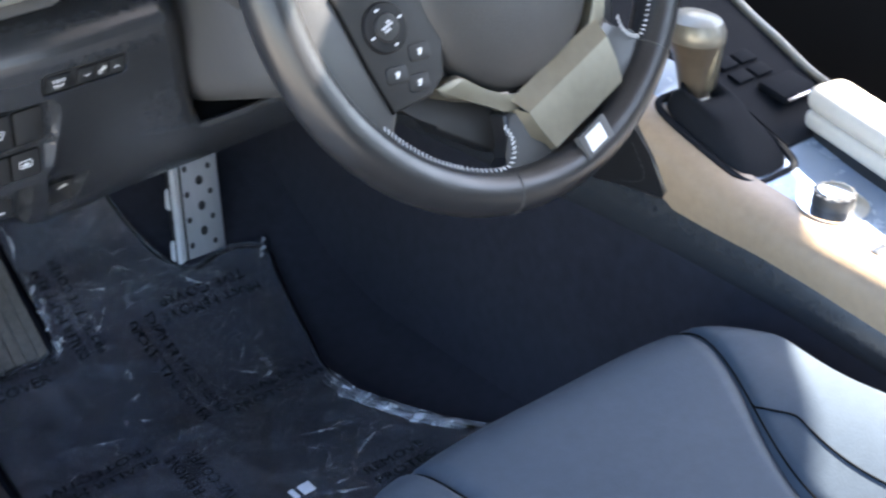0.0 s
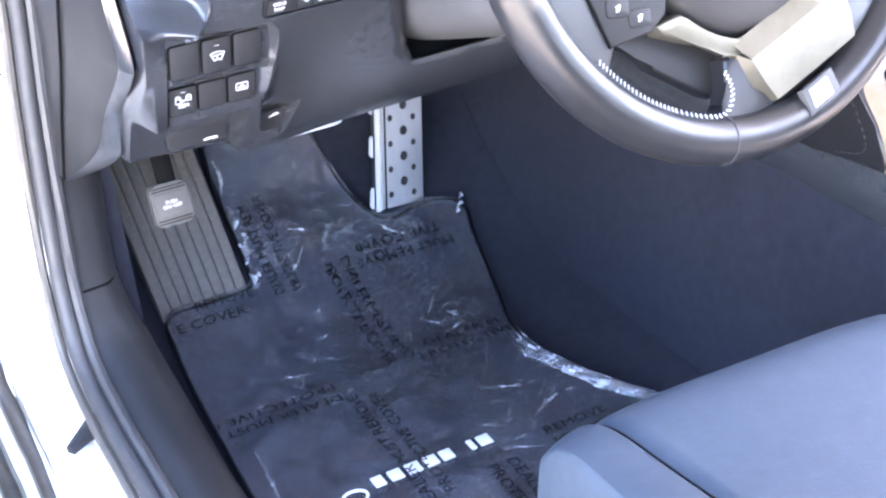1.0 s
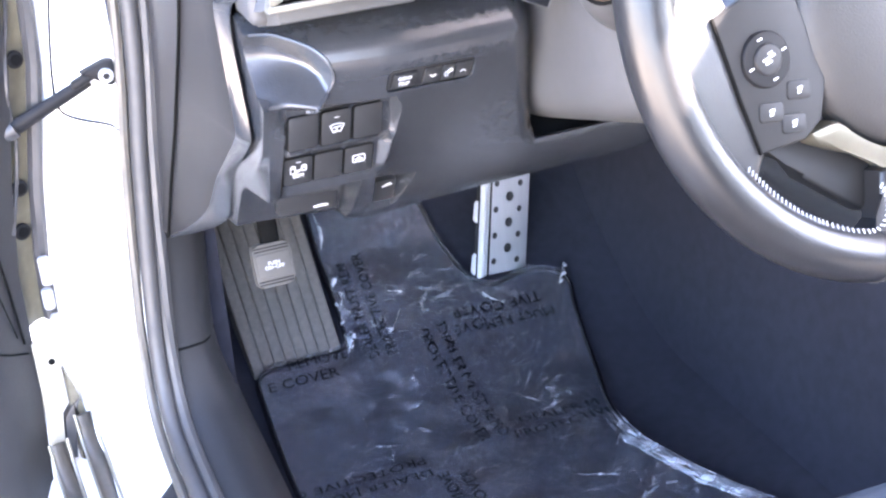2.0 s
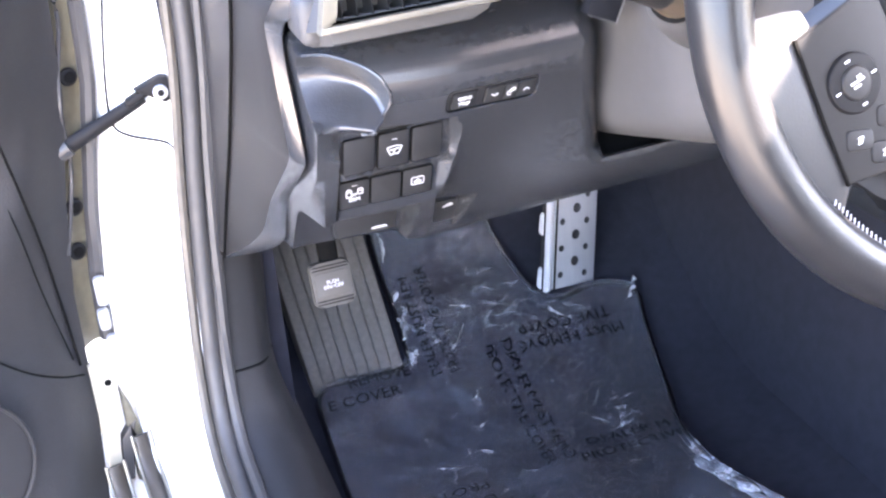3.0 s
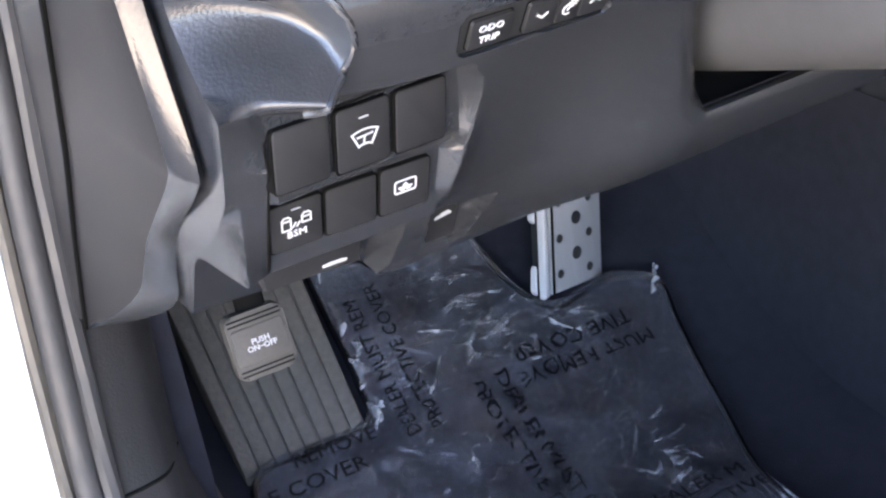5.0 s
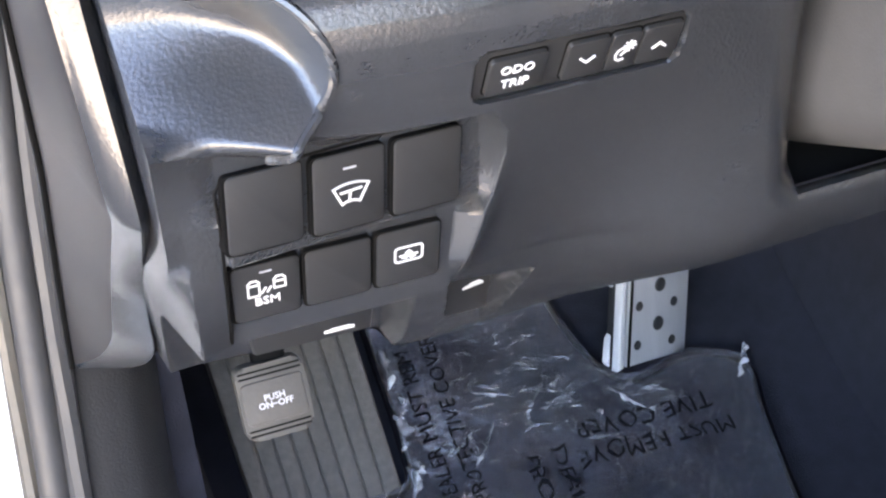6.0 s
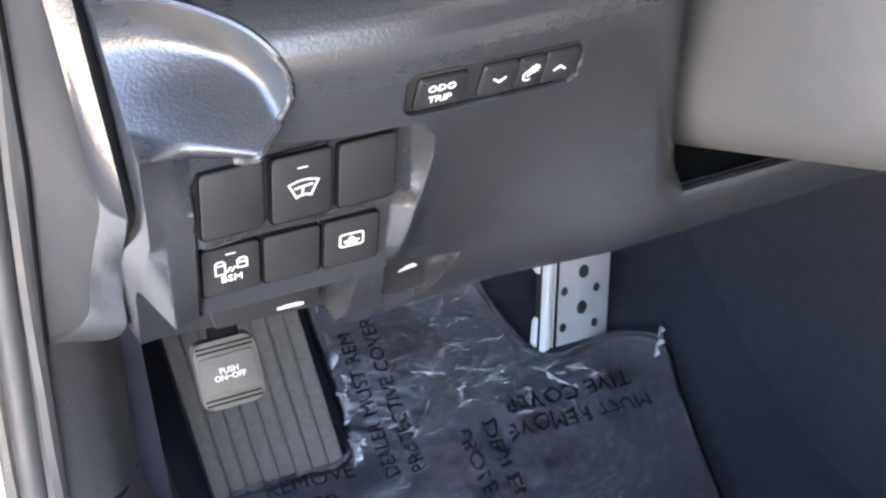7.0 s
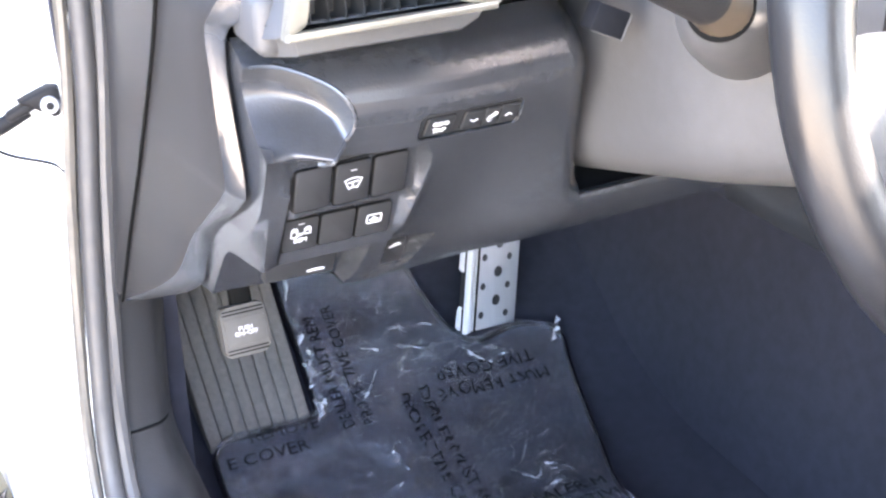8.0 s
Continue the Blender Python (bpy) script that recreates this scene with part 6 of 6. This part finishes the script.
# ---- open driver's door ----
def build_door():
    door = thing("car_door", "open front car door with dark trim, speaker and cream inner edge", "car door")
    o = Vector((-0.012, 1.302, 0))
    d = Vector((-0.90, -0.42, 0)).normalized()
    nrm = Vector((0.42, -0.90, 0)).normalized()
    def at(s, z, out=0.0):
        return o + d * s + nrm * out + Vector((0, 0, z))
    edge = [(0.24, 0.030), (0.34, 0.026), (0.42, 0.018), (0.48, 0.014), (0.56, 0.012), (0.646, 0.0), (0.75, -0.020), (0.84, -0.026), (0.92, -0.005), (1.0, 0.03)]
    def trim(u, z):
        s0 = lerp_table(z, edge)
        s = s0 + (1.05 - s0) * u ** 1.6
        out = 0.012 * ramp01(0, 0.05, s - s0)
        # armrest ridge, door pocket and upper roll
        line = 0.80 - 0.42 * (s - 0.02)
        out += 0.020 * ramp01(0.10, 0.0, abs(z - line)) * ramp01(0.0, 0.06, s)
        out -= 0.020 * ramp01(0.52, 0.56, z) * ramp01(0.86, 0.70, z) * ramp01(0.03, 0.10, s - 0.55 * (0.80 - z) + 0.06) * 0.8
        out += 0.030 * ramp01(0.55, 0.40, z) * ramp01(0.0, 0.09, s)
        return at(s, z, out)
    part("trim_panel", sheet(trim, steps(0, 1, 70), steps(0.24, 1.0, 90)), DOOR_TRIM, door, "dark grained trim panel", angle=60)
    def on_trim(x, z):
        s0 = lerp_table(z, edge)
        return trim(max(0.0, min(1.0, (x - s0) / (1.05 - s0))) ** (1 / 1.6), z) + nrm * 0.0012
    for pts, r in (((0.100, 0.980), (0.0736, 0.8345), (0.060, 0.760), (0.0374, 0.6356), (0.0286, 0.5654), (0.0235, 0.490)), 0.0012), \
                  (((0.130, 0.930), (0.0856, 0.7926), (0.0630, 0.7038), (0.0542, 0.6426), (0.0443, 0.574), (0.0300, 0.500)), 0.0007), \
                  (((0.022, 0.4786), (0.050, 0.494), (0.081, 0.5146), (0.116, 0.550), (0.160, 0.600), (0.26, 0.68)), 0.0009):
        part("trim_line", tube(smooth_path([on_trim(a, b) for a, b in pts], 8), r, 6), GROOVE, door, "dark groove")
    # loudspeaker
    c = at(0.176, 0.460, 0.046)
    m = axes(c, d * -1, (0, 0, 1))
    ring = [m @ Vector((0.074 * math.cos(a), 0.074 * math.sin(a), 0.002)) for a in steps(0, 2 * math.pi, 60)]
    sp = part("speaker", prism(oval(0.072, 0.072, 60), 0.012, m, 0.003), DOOR_TRIM, door, "round speaker grille")
    part("speaker_ring", tube(ring, 0.0022, 8), DOOR_TRIM, sp)
    part("speaker_dome", tube([m @ Vector((0.033 * math.cos(a), 0.033 * math.sin(a), 0.002)) for a in steps(0, 2 * math.pi, 48)], 0.0018, 8), DOOR_TRIM, sp)
    # metal edge of the door between trim and pillar
    def metal(u, z):
        s0 = lerp_table(z, edge)
        return at(s0 + 0.004 - 0.036 * u, z, -0.002 - 0.010 * u - 0.004 * math.sin(u * math.pi) + 0.001 * noise.noise((u * 3, z * 14, 1)))
    part("metal_edge", sheet(metal, steps(0, 1, 14), steps(0.50, 1.0, 60), 0.004, (0.4, 0.9, 0)), DARK_CREAM, door, "olive-cream painted metal edge")
    part("edge_seal", tube([metal(0.90, z) + Vector((0.002, -0.004, 0)) for z in steps(0.50, 1.0, 40)], 0.0075, 8), SEAL, door)
    part("edge_wire", tube(smooth_path([metal(0.25 + 0.18 * math.sin(z * 40), z) + Vector((0, -0.004, 0)) for z in steps(0.60, 0.98, 9)], 5), 0.0022, 6), SEAL, door)
    for z in (0.640, 0.597, 0.76, 0.845):
        mm = axes(metal(0.42, z) + Vector((0.001, -0.003, 0)), d * -1, (0, 0, 1))
        part("bolt", prism(oval(0.0085, 0.0085, 18), 0.004, mm @ Matrix.Translation((0, 0, 0.002)), 0.002), METAL_DARK, door)
        part("bolt_hole", prism(oval(0.0052, 0.0052, 14), 0.002, mm @ Matrix.Translation((0, 0, 0.0028)), 0), GROOVE, door)
    # outer skin
    def skin(s, z):
        return at(s, z, -0.10 - 0.03 * math.sin((z - 0.2) * 3))
    part("outer_skin", sheet(skin, steps(-0.03, 1.05, 30), steps(0.22, 1.0, 30)), PAINT, door, "white painted outer skin")

    # check strap between pillar and door
    strap = thing("check_strap", "black door check strap with bolted head on the white pillar", "check strap")
    head, tail = Vector((0.083, 1.309, 0.738)), Vector((-0.002, 1.312, 0.698))
    dv = (tail - head).normalized()
    part("arm", tube([head + dv * 0.010, head + dv * 0.022, head + dv * 0.05, head + dv * 0.075, tail, tail + dv * 0.02], 0.0038, 10, 1.5, r_end=0.0055), METAL_DARK, strap)
    part("bracket", rbox((0.034, 0.008, 0.013), 0.003, axes(head + Vector((-0.010, -0.003, 0.000)), -dv, (0, 0, 1))), METAL_DARK, strap)
    part("bracket", prism([(-0.020, 0.006), (0.004, 0.013), (0.012, 0.012), (0.013, -0.010), (0.004, -0.012), (-0.006, -0.004)], 0.012, axes(head + Vector((0.004, -0.012, 0.002)), (1, 0, 0.1), (0, 0, 1)), 0.003), METAL_DARK, strap)
    bolt = axes(head + Vector((0.006, -0.016, 0.002)), (1, 0, 0), (0, 0, 1))
    part("bolt", prism(oval(0.0068, 0.0068, 18), 0.006, bolt, 0.0015), DRILLED, strap)
    part("bolt_centre", prism(oval(0.0035, 0.0035, 6), 0.003, bolt @ Matrix.Translation((0, 0, 0.001)), 0.0005), METAL_DARK, strap)
    part("sleeve", tube([tail + dv * -0.004, tail + dv * 0.010, tail + dv * 0.026], 0.0095, 12), SEAL, strap)
    # hinge low on the pillar
    mm = axes((-0.004, 1.292, 0.425), (1, 0.1, 0), (0, 0, 1))
    hinge = part("hinge", prism([(-0.024, -0.125), (-0.015, -0.120), (-0.012, -0.075), (-0.008, -0.030), (-0.0055, 0.012), (0.0015, 0.028), (0.003, 0.040), (-0.001, 0.051), (-0.008, 0.058), (-0.022, 0.060)], 0.012, mm, 0.003), HINGE, door, "cream painted lower hinge")
    part("hole", prism(oval(0.0035, 0.0035, 16, -0.007, 0.038), 0.002, mm @ Matrix.Translation((0, 0, 0.0008)), 0), GROOVE, hinge)
    # leaf gets a darker cream than the hinge, its shadow put into the colour
    part("leaf", prism([(0.002, -0.10), (0.024, -0.115), (0.020, -0.05), (0.010, 0.002), (0.002, 0.028)], 0.012, mm @ Matrix.Translation((0, 0, -0.003)), 0.004), DARK_CREAM, hinge, "hinge leaf coloured darker as if in shade")
    part("slot", prism([(0.004, -0.095), (0.010, -0.098), (0.009, -0.03), (0.005, -0.015)], 0.002, mm @ Matrix.Translation((0, 0, -0.0012)), 0), GROOVE, hinge)
    part("stop_block", prism([(-0.0125, -0.080), (-0.001, -0.080), (0.004, -0.040), (0.0125, -0.0115), (0.004, -0.018), (-0.0055, -0.030)], 0.012, mm @ Matrix.Translation((0, 0, -0.0015)), 0.002), SEAL, hinge, "black rubber stop")
    for x, z, h in ((0.0012, 0.556, 0.030), (-0.0015, 0.526, 0.022), (0.0020, 0.500, 0.016)):
        part("knuckle", rbox((0.011, 0.012, h), 0.004, Matrix.Translation((x, 1.3025, z)), 3), DRILLED, hinge, "grey metal knuckle")
    part("pin", tube([(0.016, 1.300, 0.30), (0.018, 1.300, 0.385)], 0.008, 14), HINGE, hinge)


build_door()
